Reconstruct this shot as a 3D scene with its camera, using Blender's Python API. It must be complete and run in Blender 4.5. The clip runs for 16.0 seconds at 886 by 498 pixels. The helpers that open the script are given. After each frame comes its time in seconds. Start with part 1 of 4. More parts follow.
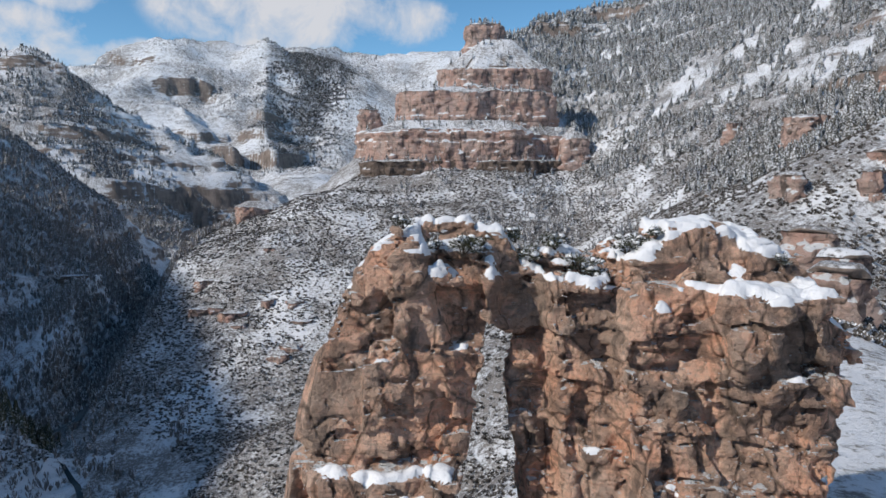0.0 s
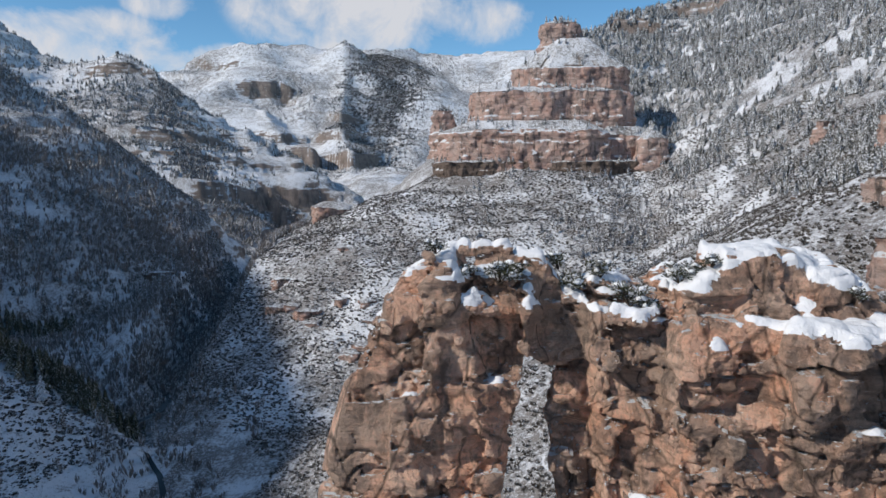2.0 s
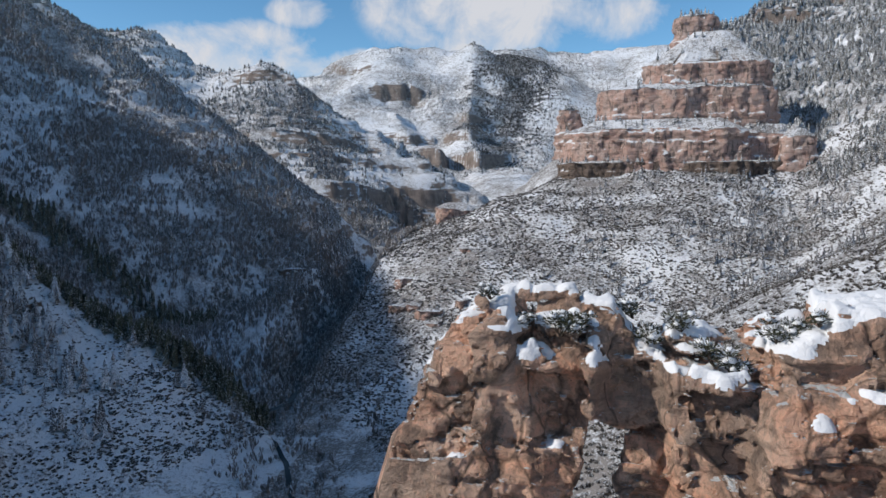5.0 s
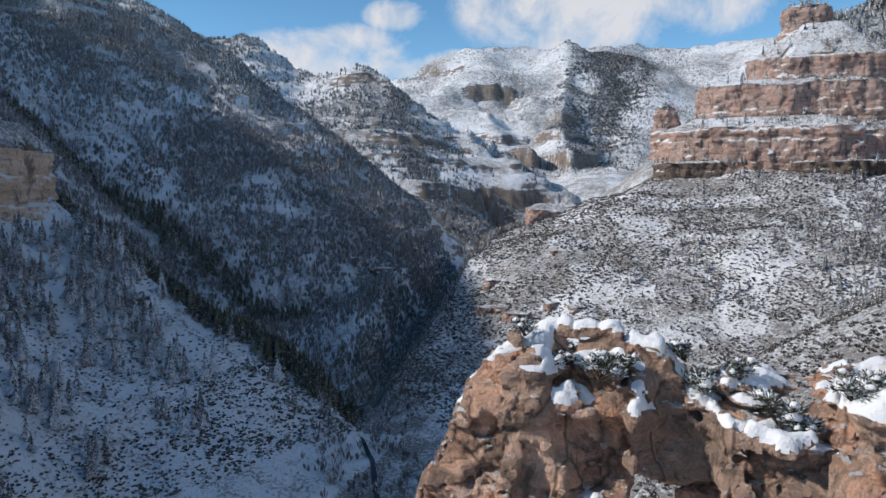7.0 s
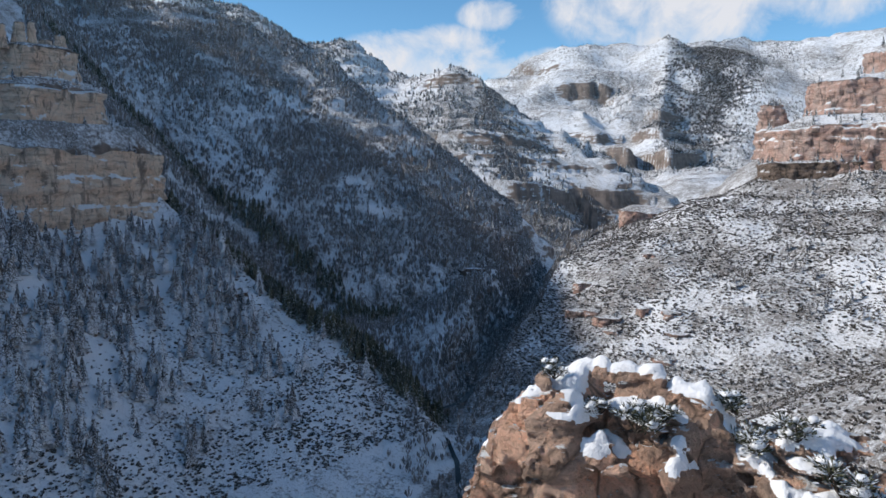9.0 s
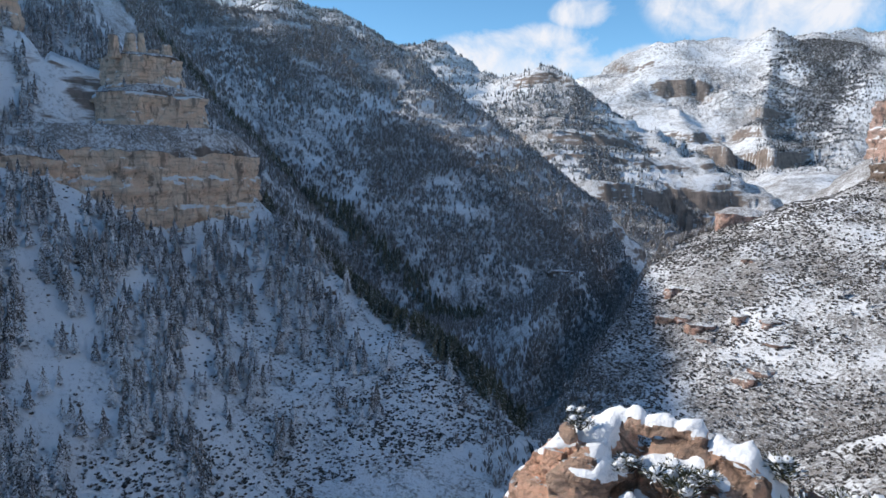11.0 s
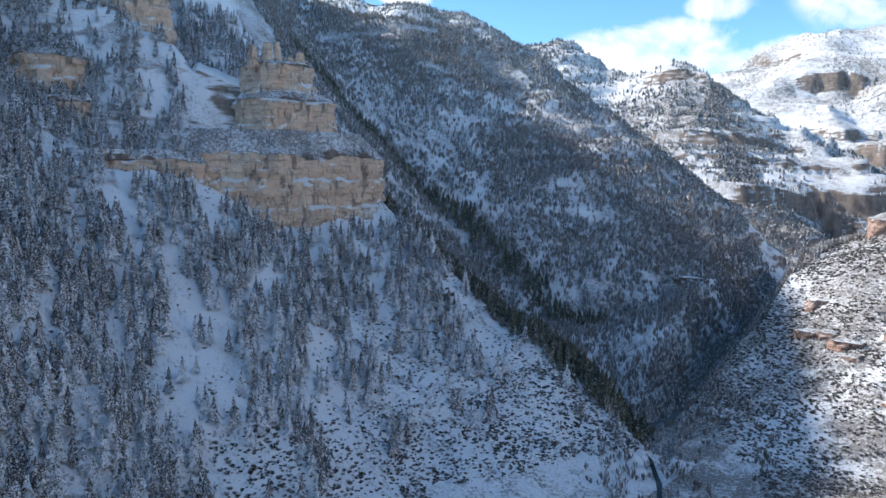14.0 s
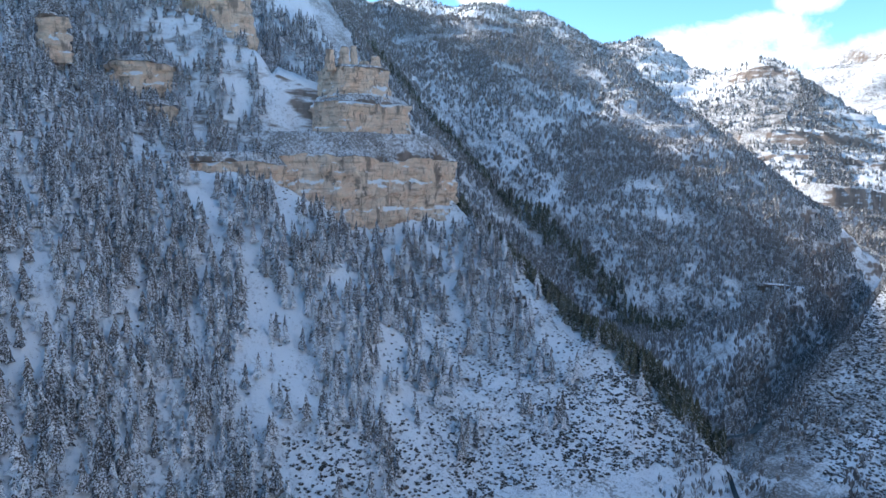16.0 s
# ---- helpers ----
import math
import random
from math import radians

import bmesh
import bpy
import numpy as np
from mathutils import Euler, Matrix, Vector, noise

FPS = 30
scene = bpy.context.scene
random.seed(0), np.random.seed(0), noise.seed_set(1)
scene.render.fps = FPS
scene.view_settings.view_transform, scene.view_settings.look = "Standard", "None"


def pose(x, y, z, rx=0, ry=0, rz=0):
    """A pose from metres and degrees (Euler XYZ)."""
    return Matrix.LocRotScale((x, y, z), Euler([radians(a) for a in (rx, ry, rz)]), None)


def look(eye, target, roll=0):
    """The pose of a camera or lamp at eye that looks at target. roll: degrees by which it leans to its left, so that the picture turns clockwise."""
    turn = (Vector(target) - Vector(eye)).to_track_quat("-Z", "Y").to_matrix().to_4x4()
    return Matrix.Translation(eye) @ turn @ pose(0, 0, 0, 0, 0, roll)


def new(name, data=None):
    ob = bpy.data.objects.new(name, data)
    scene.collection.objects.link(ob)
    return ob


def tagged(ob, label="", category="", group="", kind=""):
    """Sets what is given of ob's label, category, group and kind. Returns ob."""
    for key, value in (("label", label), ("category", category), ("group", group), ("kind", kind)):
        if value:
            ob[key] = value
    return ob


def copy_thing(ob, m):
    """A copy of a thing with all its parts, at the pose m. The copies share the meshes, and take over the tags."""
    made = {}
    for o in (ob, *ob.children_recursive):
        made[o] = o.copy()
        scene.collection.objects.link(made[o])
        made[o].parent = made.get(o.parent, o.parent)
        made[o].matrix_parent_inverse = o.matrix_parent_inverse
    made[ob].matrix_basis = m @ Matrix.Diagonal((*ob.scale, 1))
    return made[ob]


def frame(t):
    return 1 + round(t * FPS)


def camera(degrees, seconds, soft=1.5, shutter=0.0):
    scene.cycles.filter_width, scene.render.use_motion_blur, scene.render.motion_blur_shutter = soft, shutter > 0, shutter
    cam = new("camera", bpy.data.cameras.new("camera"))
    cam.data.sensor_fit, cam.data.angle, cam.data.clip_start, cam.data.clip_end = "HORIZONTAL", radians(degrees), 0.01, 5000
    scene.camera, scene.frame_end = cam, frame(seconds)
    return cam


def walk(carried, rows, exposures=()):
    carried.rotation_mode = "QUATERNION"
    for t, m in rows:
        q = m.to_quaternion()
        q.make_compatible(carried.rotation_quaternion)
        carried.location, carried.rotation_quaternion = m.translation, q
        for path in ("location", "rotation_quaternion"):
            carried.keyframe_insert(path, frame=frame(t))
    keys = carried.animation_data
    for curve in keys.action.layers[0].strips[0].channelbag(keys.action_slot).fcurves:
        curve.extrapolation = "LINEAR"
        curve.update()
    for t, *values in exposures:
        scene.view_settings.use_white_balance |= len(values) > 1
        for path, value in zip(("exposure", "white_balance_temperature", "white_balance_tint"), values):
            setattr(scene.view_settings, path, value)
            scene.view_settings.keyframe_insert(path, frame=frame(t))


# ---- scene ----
cam = camera(65.06, 16.0)
PATH = [
    (0, look((-0.041, -0.034, -0.014), (-0.143, 99.454, -10.119), 0.05)),
    (1, look((0.676, 0.797, 0.381), (-4.618, 100.144, -9.734), 0.04)),
    (2, look((1.349, 1.671, 0.785), (-9.315, 100.584, -9.338), 0.03)),
    (3, look((2.005, 2.591, 1.194), (-14.296, 100.732, -8.936), 0.02)),
    (4, look((2.657, 3.559, 1.604), (-19.539, 100.536, -8.533), -0.00)),
    (5, look((3.308, 4.573, 2.011), (-24.971, 99.954, -8.130), -0.02)),
    (6, look((3.947, 5.631, 2.414), (-30.490, 98.964, -7.731), -0.04)),
    (7, look((4.561, 6.726, 2.811), (-35.988, 97.571, -7.336), -0.06)),
    (8, look((5.129, 7.850, 3.202), (-41.370, 95.798, -6.944), -0.07)),
    (9, look((5.630, 8.992, 3.589), (-46.562, 93.686, -6.554), -0.08)),
    (10, look((6.044, 10.139, 3.973), (-51.514, 91.283, -6.165), -0.08)),
    (11, look((6.353, 11.275, 4.358), (-56.202, 88.633, -5.772), -0.07)),
    (12, look((6.548, 12.383, 4.748), (-60.620, 85.772, -5.372), -0.04)),
    (13, look((6.626, 13.441, 5.148), (-64.767, 82.730, -4.960), -0.01)),
    (14, look((6.598, 14.427, 5.564), (-68.634, 79.530, -4.528), 0.04)),
    (15, look((6.486, 15.316, 6.003), (-72.197, 76.205, -4.070), 0.10)),
    (16, look((6.332, 16.079, 6.474), (-75.397, 72.817, -3.576), 0.19)),
]
walk(cam, PATH, [(0.0, 0.0), (4.0, 0.0), (7.0, 0.1), (9.5, 0.27), (12.5, 0.65), (14.0, 0.95), (16.0, 1.35)])

# ---- world and sun ----
SUN_EL, SUN_AZ = radians(34.4), (-0.87, -0.493)      # the sun stands behind the camera's left shoulder
world = bpy.data.worlds.new("sky")
scene.world = world
world.use_nodes = True
wn, wl = world.node_tree.nodes, world.node_tree.links
wn.clear()


def wnode(kind, **kw):
    n = wn.new(kind)
    for k, v in kw.items():
        n.inputs[k].default_value = v
    return n


sky = wn.new("ShaderNodeTexSky")
sky.sky_type, sky.sun_disc = "NISHITA", False
sky.sun_elevation, sky.sun_rotation = SUN_EL, math.atan2(SUN_AZ[0], SUN_AZ[1])
sky.altitude, sky.air_density, sky.dust_density, sky.ozone_density = 2600, 0.9, 0.3, 2.0
bg = wn.new("ShaderNodeBackground")
bg.inputs["Strength"].default_value = 0.145
wout = wn.new("ShaderNodeOutputWorld")
deeper = wnode("ShaderNodeHueSaturation", Saturation=1.16, Hue=0.488)
wl.new(sky.outputs[0], deeper.inputs["Color"])
wl.new(deeper.outputs[0], bg.inputs["Color"])


def wmath(op, a, b=0.0):
    n = wn.new("ShaderNodeMath")
    n.operation = op
    for k, v in enumerate((a, b)):
        if isinstance(v, bpy.types.NodeSocket):
            wl.new(v, n.inputs[k])
        else:
            n.inputs[k].default_value = v
    return n.outputs[0]


# clouds: centre, reach to the side and reach upward in degrees (turn to the left of +y, height over the horizon)
wco = wn.new("ShaderNodeTexCoord")
wsep = wn.new("ShaderNodeSeparateXYZ")
wl.new(wco.outputs["Generated"], wsep.inputs[0])
wturn = wmath("ARCTAN2", wmath("MULTIPLY", wsep.outputs[0], -1.0), wsep.outputs[1])
wrise = wmath("ARCSINE", wsep.outputs[2])
wpuff = wnode("ShaderNodeTexNoise", Scale=14.0, Detail=8.0, Roughness=0.62, Distortion=0.4)
wl.new(wco.outputs["Generated"], wpuff.inputs["Vector"])
wsum = 0.0
for turn_c, rise_c, reach_t, reach_r, much in ((14.0, 16.0, 11.0, 8.5, 1.7), (27.8, 12.7, 3.0, 1.5, 1.2), (32.5, 9.8, 8.5, 2.6, 1.3), (24.0, 8.4, 8.0, 2.0, 1.2), (4.0, 12.3, 6.0, 2.2, 0.9),
                                               (52.0, 14.0, 2.5, 0.9, 0.9), (-60.0, 40.0, 40.0, 14.0, 1.1), (150.0, 35.0, 60.0, 14.0, 1.1), (80.0, 50.0, 30.0, 12.0, 1.0)):
    a = wmath("POWER", wmath("DIVIDE", wmath("SUBTRACT", wturn, radians(turn_c)), radians(reach_t)), 2.0)
    b = wmath("POWER", wmath("DIVIDE", wmath("SUBTRACT", wrise, radians(rise_c)), radians(reach_r)), 2.0)
    wsum = wmath("MAXIMUM", wmath("MULTIPLY", wmath("SUBTRACT", 1.0, wmath("ADD", a, b)), much), wsum)
wmask = wn.new("ShaderNodeMapRange")
wl.new(wmath("ADD", wmath("MINIMUM", wsum, 0.9), wmath("MULTIPLY", wmath("SUBTRACT", wpuff.outputs[0], 0.5), 3.4)), wmask.inputs[0])
wmask.inputs[1].default_value, wmask.inputs[2].default_value, wmask.inputs[4].default_value = 0.12, 1.15, 0.95
wmask.clamp = True
cloud = wnode("ShaderNodeBackground", Color=(0.86, 0.87, 0.92, 1), Strength=0.78)
wmix = wn.new("ShaderNodeMixShader")
wedge = wn.new("ShaderNodeMapRange")
wedge.interpolation_type = "SMOOTHSTEP"
wl.new(wsum, wedge.inputs[0])
wedge.inputs[1].default_value, wedge.inputs[2].default_value = 0.0, 0.45
wl.new(wmath("MULTIPLY", wmask.outputs[0], wedge.outputs[0]), wmix.inputs[0])
wl.new(bg.outputs[0], wmix.inputs[1])
wl.new(cloud.outputs[0], wmix.inputs[2])
wl.new(wmix.outputs[0], wout.inputs["Surface"])

sun = new("sun", bpy.data.lights.new("sun", "SUN"))
sun.data.energy, sun.data.angle, sun.data.color = 3.4, radians(1.2), (1.0, 0.93, 0.84)
sun.matrix_world = look((SUN_AZ[0] * math.cos(SUN_EL) * 500, SUN_AZ[1] * math.cos(SUN_EL) * 500, math.sin(SUN_EL) * 500), (0, 0, 0))

# ---- noise ----


def hash01(*cells, seed=0):
    h = np.full(np.shape(cells[0]), (seed * 374761393 + 668265263) & 0xFFFFFFFF, np.uint32)
    for k, c in zip((2246822519, 3266489917, 668265263), cells):
        h = (h ^ (c.astype(np.int64) & 0xFFFFFFFF).astype(np.uint32) * np.uint32(k))
        h = (h ^ (h >> np.uint32(15))) * np.uint32(2654435761)
    h ^= h >> np.uint32(13)
    return (h & np.uint32(0xFFFFFF)).astype(np.float32) / np.float32(16777215)


def vnoise(*pts, seed=0):
    """Smooth value noise in -1..1, in two or three dimensions."""
    cells = [np.floor(p).astype(np.int64) for p in pts]
    frac = [(p - c).astype(np.float32) for p, c in zip(pts, cells)]
    frac = [q * q * q * (q * (q * 6 - 15) + 10) for q in frac]
    total = 0
    for corner in range(2 ** len(pts)):
        w, at = 1.0, []
        for k, (c, q) in enumerate(zip(cells, frac)):
            up = corner >> k & 1
            at.append(c + up)
            w = w * (q if up else 1 - q)
        total = total + w * hash01(*at, seed=seed)
    return total * 2 - 1


def fbm(*pts, octaves=4, seed=0, gain=0.5):
    total, amp, scale = 0, 1.0, 1.0
    for k in range(octaves):
        total = total + amp * vnoise(*[p * scale + 17.3 * k for p in pts], seed=seed + k)
        amp, scale = amp * gain, scale * 2.03
    return total


def blocks(x, y, z, size, seed, tilt=0.45):
    """Fractured rock: for each place a number of its block's own, and how near it is to the block's edge."""
    x, y, z = x / size[0], y / size[1], z / size[2]
    cx, cy, cz = (np.floor(v).astype(np.int64) for v in (x, y, z))
    best, second, own, lean = (np.full(x.shape, v, np.float32) for v in (9.0, 9.0, 0.0, 0.0))
    for a in (-1, 0, 1):
        for b in (-1, 0, 1):
            for c in (-1, 0, 1):
                i, j, k = cx + a, cy + b, cz + c
                h1, h2, h3 = (hash01(i, j, k, seed=seed + m) for m in range(3))
                rx, ry, rz = i + 0.1 + 0.8 * h1 - x, j + 0.1 + 0.8 * h2 - y, k + 0.1 + 0.8 * h3 - z
                d = np.maximum(np.maximum(np.abs(rx), np.abs(ry)), np.abs(rz)).astype(np.float32)
                near = d < best
                lean = np.where(near, (h2 - 0.5) * rx + (h3 - 0.5) * ry + (h1 - 0.5) * rz, lean)
                second = np.where(near, best, np.minimum(second, d))
                own = np.where(near, hash01(i, j, k, seed=seed + 3), own)
                best = np.where(near, d, best)
    return own + tilt * lean.astype(np.float32), second - best


# ---- the lie of the land ----
RIDGES = {
    "left_top": ([(-470, -400, 150), (-540, -60, 200), (-640, 60, 215), (-760, 220, 235)], 0.85),
    "dark_mountain": ([(-1100, 480, 330), (-838, 548, 246), (-736, 682, 222), (-619, 728, 167), (-524, 740, 91), (-455, 750, 23),
                       (-387, 766, -31), (-330, 793, -69), (-285, 811, -105)], 0.80),
    "knob_ridge": ([(-1900, 1000, 560), (-1508, 1160, 471), (-1390, 1300, 443), (-1335, 1360, 401), (-1185, 1440, 358), (-1030, 1467, 279), (-943, 1450, 258), (-862, 1463, 253),
                    (-780, 1449, 225), (-727, 1432, 195), (-652, 1423, 148), (-551, 1402, 105), (-469, 1379, 64), (-380, 1355, 9)], 0.62),
    # an unseen ridge, added to keep the sun off the left slopes
    "left_shade_ridge": ([(-600, -700, 370), (-850, -200, 492), (-900, 150, 485), (-1010, 380, 430), (-1150, 470, 390)], 1.02),
    "far_rim": ([(-2100, 2800, 330), (-1636, 3151, 470), (-1582, 3234, 548), (-1511, 3378, 594), (-1395, 3481, 694), (-1299, 3571, 694), (-1059, 3754, 702), (-792, 3900, 722),
                 (-664, 4350, 783), (-318, 4389, 787), (-4, 4301, 763), (700, 4300, 860)], 0.50),
    "far_hill": ([(-1059, 3754, 690), (-896, 3591, 690), (-800, 3200, 450), (-700, 2700, 230), (-560, 2350, 84)], 0.68),
    "far_spur": ([(-1481, 3720, 700), (-1200, 3000, 430), (-900, 2550, 200), (-722, 2400, 120)], 0.60),
    "butte_foot": ([(-66, 656, 13), (50, 654, 17), (140, 652, 13), (190, 760, 60)], 0.42),
    "right_mountain": ([(40, 900, 150), (81, 896, 181), (130, 941, 215), (233, 972, 239), (420, 850, 300), (560, 600, 330), (640, 300, 330),
                        (650, -300, 300)], 0.80),
    "right_rocks": ([(124, 217, -10), (159, 254, 18), (300, 330, 80), (420, 380, 150)], 0.55),
    "arch_ridge": ([(-8, 27, -30), (6, 28, -21), (20, 33, -15), (45, 72, -18), (80, 150, -22), (124, 217, -10)], 0.80),
    "spur_back": ([(-414, 238, 60), (-434, 190, 80)], 2.2),
    "spur_rise": ([(-440, 180, 88), (-458, 160, 108), (-520, 110, 150), (-640, 60, 215)], 1.6),
    "band_foot": ([(-395, 55, 17), (-375, 95, 15), (-375, 140, 11), (-377, 160, 6), (-380, 180, -5)], 0.75),
    "back": ([(-470, -400, 150), (0, -420, 60), (650, -300, 300)], 0.60),
}
STREAM = [(60, -150, -150), (-90, 170, -140), (-190, 330, -128), (-225, 450, -130), (-270, 600, -132), (-330, 800, -128), (-400, 1100, -112),
          (-420, 1250, -95), (-600, 1800, -60), (-650, 2300, 0)]


# cliffs in the slopes: centre and reach in the plan, the rim's height, the drop, and how far below it the slope has come back
CLIFFS = [(-520, 1190, 200, 150, -8, 30, 110), (-400, 1260, 70, 110, 2, 26, 90), (-845, 1400, 100, 80, 224, 17, 60), (-700, 1290, 300, 170, 92, 11, 40), (-640, 1260, 260, 150, 40, 12, 45),
          (-1110, 3000, 130, 330, 425, 50, 160), (-960, 2950, 90, 300, 372, 30, 120), (-660, 2420, 280, 250, 104, 58, 170), (-760, 2600, 320, 300, 190, 30, 110), (-820, 2750, 330, 300, 265, 26, 100),
          (-1500, 3250, 240, 260, 470, 45, 170), (-1450, 3300, 240, 300, 560, 30, 120), (140, 915, 40, 40, 204, 9, 30), (225, 945, 50, 40, 227, 9, 30), (-880, 1150, 120, 200, 235, 14, 60),
          (360, 620, 70, 120, 118, 13, 50), (300, 480, 60, 90, 62, 10, 40)]


def smooth_step(v, lo, hi):
    k = np.clip((v - lo) / (hi - lo), 0, 1)
    return k * k * (3 - 2 * k)


def along(x, y, pts):
    """For every place and stretch of a line: the distance to it and the line's height there."""
    for (ax, ay, az), (bx, by, bz) in zip(pts[:-1], pts[1:]):
        dx, dy = bx - ax, by - ay
        s = np.clip(((x - ax) * dx + (y - ay) * dy) / (dx * dx + dy * dy), 0, 1)
        yield np.hypot(x - ax - s * dx, y - ay - s * dy), az + s * (bz - az)


def blend_max(a, b, soft):
    k = np.clip(0.5 + 0.5 * (a - b) / soft, 0, 1)
    return b + (a - b) * k + soft * k * (1 - k)


def land(x, y, rough=True):
    """The ground's height."""
    x, y = np.asarray(x, np.float64), np.asarray(y, np.float64)
    u = -((x + 294) * 0.93 - (y - 22) * 0.36)
    left = -115 + 0.50 * u + 0.0008 * u * np.abs(u)
    for d, z in along(x, y, RIDGES["left_top"][0]):
        left = np.maximum(left, z - 0.85 * d)
    left = left + 5 * np.exp(-((x + 360) / 30) ** 2 - ((y - 222) / 40) ** 2) - 11 * np.exp(-((x + 364) / 24) ** 2 - ((y - 280) / 24) ** 2)
    nose = -27 - 0.42 * (x + 380)
    left = np.minimum(np.minimum(left, 205 - 0.3 * np.abs(x + 560)), nose - np.where(y > 305, 0.8, 1.2) * (y - 305))
    h = left
    far = np.hypot(x, y)
    soft = np.clip(far * 0.012, 1.0, 30)
    for name, (pts, k) in RIDGES.items():
        if name == "left_top":
            continue
        for d, z in along(x, y, pts):
            if name == "arch_ridge":       # a broad, rounded back
                d, z = np.hypot(d, 8) - 8, z - 2.0
            h = blend_max(h, z - k * d, soft)
    if rough:
        for cx, cy, rx, ry, rim, drop, back in CLIFFS:
            here = np.exp(-((x - cx) / rx) ** 4 - ((y - cy) / ry) ** 4)
            below = rim + 0.14 * drop * vnoise(x / 45, y / 45, seed=6) - h
            h = h - here * drop * smooth_step(below, 0, 2.5) * (1 - 0.85 * smooth_step(below, 0.4 * drop, back))
    near_d, floor = np.full(np.shape(x), 1e9), np.zeros(np.shape(x))
    for d, z in along(x, y, STREAM):
        floor = np.where(d < near_d, z + np.minimum(0.15 * d, 25), floor)
        near_d = np.minimum(d, near_d)
    h = blend_max(h, floor, 3.0)
    gorge = floor + 1.7 * np.maximum(near_d - 9, 0)
    h = np.where((y > 300) & (y < 1250), np.minimum(h, gorge), h)
    if rough:
        # beds of harder rock stand out as steps
        for high, lean, share in ((34.0, 0.02, 0.55), (13.0, -0.03, 0.45)):
            s = (h + lean * x + 9 * vnoise(x / 210, y / 210, seed=8)) / high
            q = s - np.floor(s)
            stepped = high * (smooth_step(q, 0.70, 1.0) - q)
            h = h + stepped * share * np.clip((far - 250) / 500, 0, 1) * np.where(far < 1000, 0.35, 1.0) * np.clip(1.6 - far / 2600, 0.75, 1) * np.clip(0.75 + 0.9 * vnoise(x / 160, y / 160, seed=9), 0, 1)
        near = np.clip((far - 25) / 150, 0, 1)
        h = h + near * (7 * vnoise(x / 140, y / 140, seed=3) * np.clip(far / 600, 0.3, 3) + 3.5 * vnoise(x / 47, y / 47, seed=4)
                        + 1.6 * fbm(x / 19, y / 19, octaves=3, seed=5))
    return h


# ---- materials ----


def material(name, rough=0.9):
    m = bpy.data.materials.new(name)
    m.use_nodes = True
    n, l = m.node_tree.nodes, m.node_tree.links
    b = n["Principled BSDF"]
    b.inputs["Roughness"].default_value = rough
    b.inputs["Specular IOR Level"].default_value = 0.25
    return m, n, l, b


def simple(name, colour, rough=0.9):
    m, n, l, b = material(name, rough)
    b.inputs["Base Color"].default_value = (*colour, 1)
    return m


def add(n, l, kind, ins=(), **props):
    """A node with its properties set, and values or sockets for its inputs."""
    node = n.new(kind)
    for k, v in props.items():
        setattr(node, k, v)
    for k, v in dict(ins).items():
        if isinstance(v, bpy.types.NodeSocket):
            l.new(v, node.inputs[k])
        else:
            node.inputs[k].default_value = v
    return node


def place_of(n, l, stretch=(1, 1, 1)):
    """The place in the world in metres, stretched."""
    g = n.new("ShaderNodeNewGeometry")
    return add(n, l, "ShaderNodeMapping", {"Vector": g.outputs["Position"], "Scale": stretch}).outputs[0]


def noise_of(n, l, vec, scale, detail=4.0, rough=0.55, twist=0.0):
    return add(n, l, "ShaderNodeTexNoise", {"Vector": vec, "Scale": scale, "Detail": detail, "Roughness": rough, "Distortion": twist}).outputs[0]


def step_of(n, l, value, lo, hi, a=0.0, b=1.0):
    return add(n, l, "ShaderNodeMapRange", {"Value": value, "From Min": lo, "From Max": hi, "To Min": a, "To Max": b}).outputs[0]


def mix_of(n, l, fac, a, b):
    node = add(n, l, "ShaderNodeMix", data_type="RGBA")
    for sock, v in ((node.inputs[0], fac), (node.inputs[6], a), (node.inputs[7], b)):
        if isinstance(v, bpy.types.NodeSocket):
            l.new(v, sock)
        else:
            sock.default_value = (*v, 1) if isinstance(v, tuple) else v
    return node.outputs[2]


def math_of(n, l, op, a, b=0.0):
    node = add(n, l, "ShaderNodeMath", {0: a, 1: b}, operation=op)
    return node.outputs[0]


def bump_of(n, l, b, height, strength, distance):
    node = add(n, l, "ShaderNodeBump", {"Height": height, "Strength": strength, "Distance": distance})
    l.new(node.outputs[0], b.inputs["Normal"])


def up_of(n, l):
    g = n.new("ShaderNodeNewGeometry")
    return add(n, l, "ShaderNodeSeparateXYZ", {0: g.outputs["Normal"]}).outputs[2]


def snow_material():
    m, n, l, b = material("snow", 0.7)
    p = place_of(n, l)
    soft, grain = noise_of(n, l, p, 1.3, 3), noise_of(n, l, p, 14, 4)
    l.new(mix_of(n, l, soft, (0.78, 0.80, 0.84), (0.86, 0.87, 0.89)), b.inputs["Base Color"])
    b.inputs["Subsurface Weight"].default_value = 0.0
    bump_of(n, l, b, math_of(n, l, "ADD", math_of(n, l, "MULTIPLY", soft, 2.0), math_of(n, l, "MULTIPLY", grain, 0.5)), 0.6, 0.14)
    return m


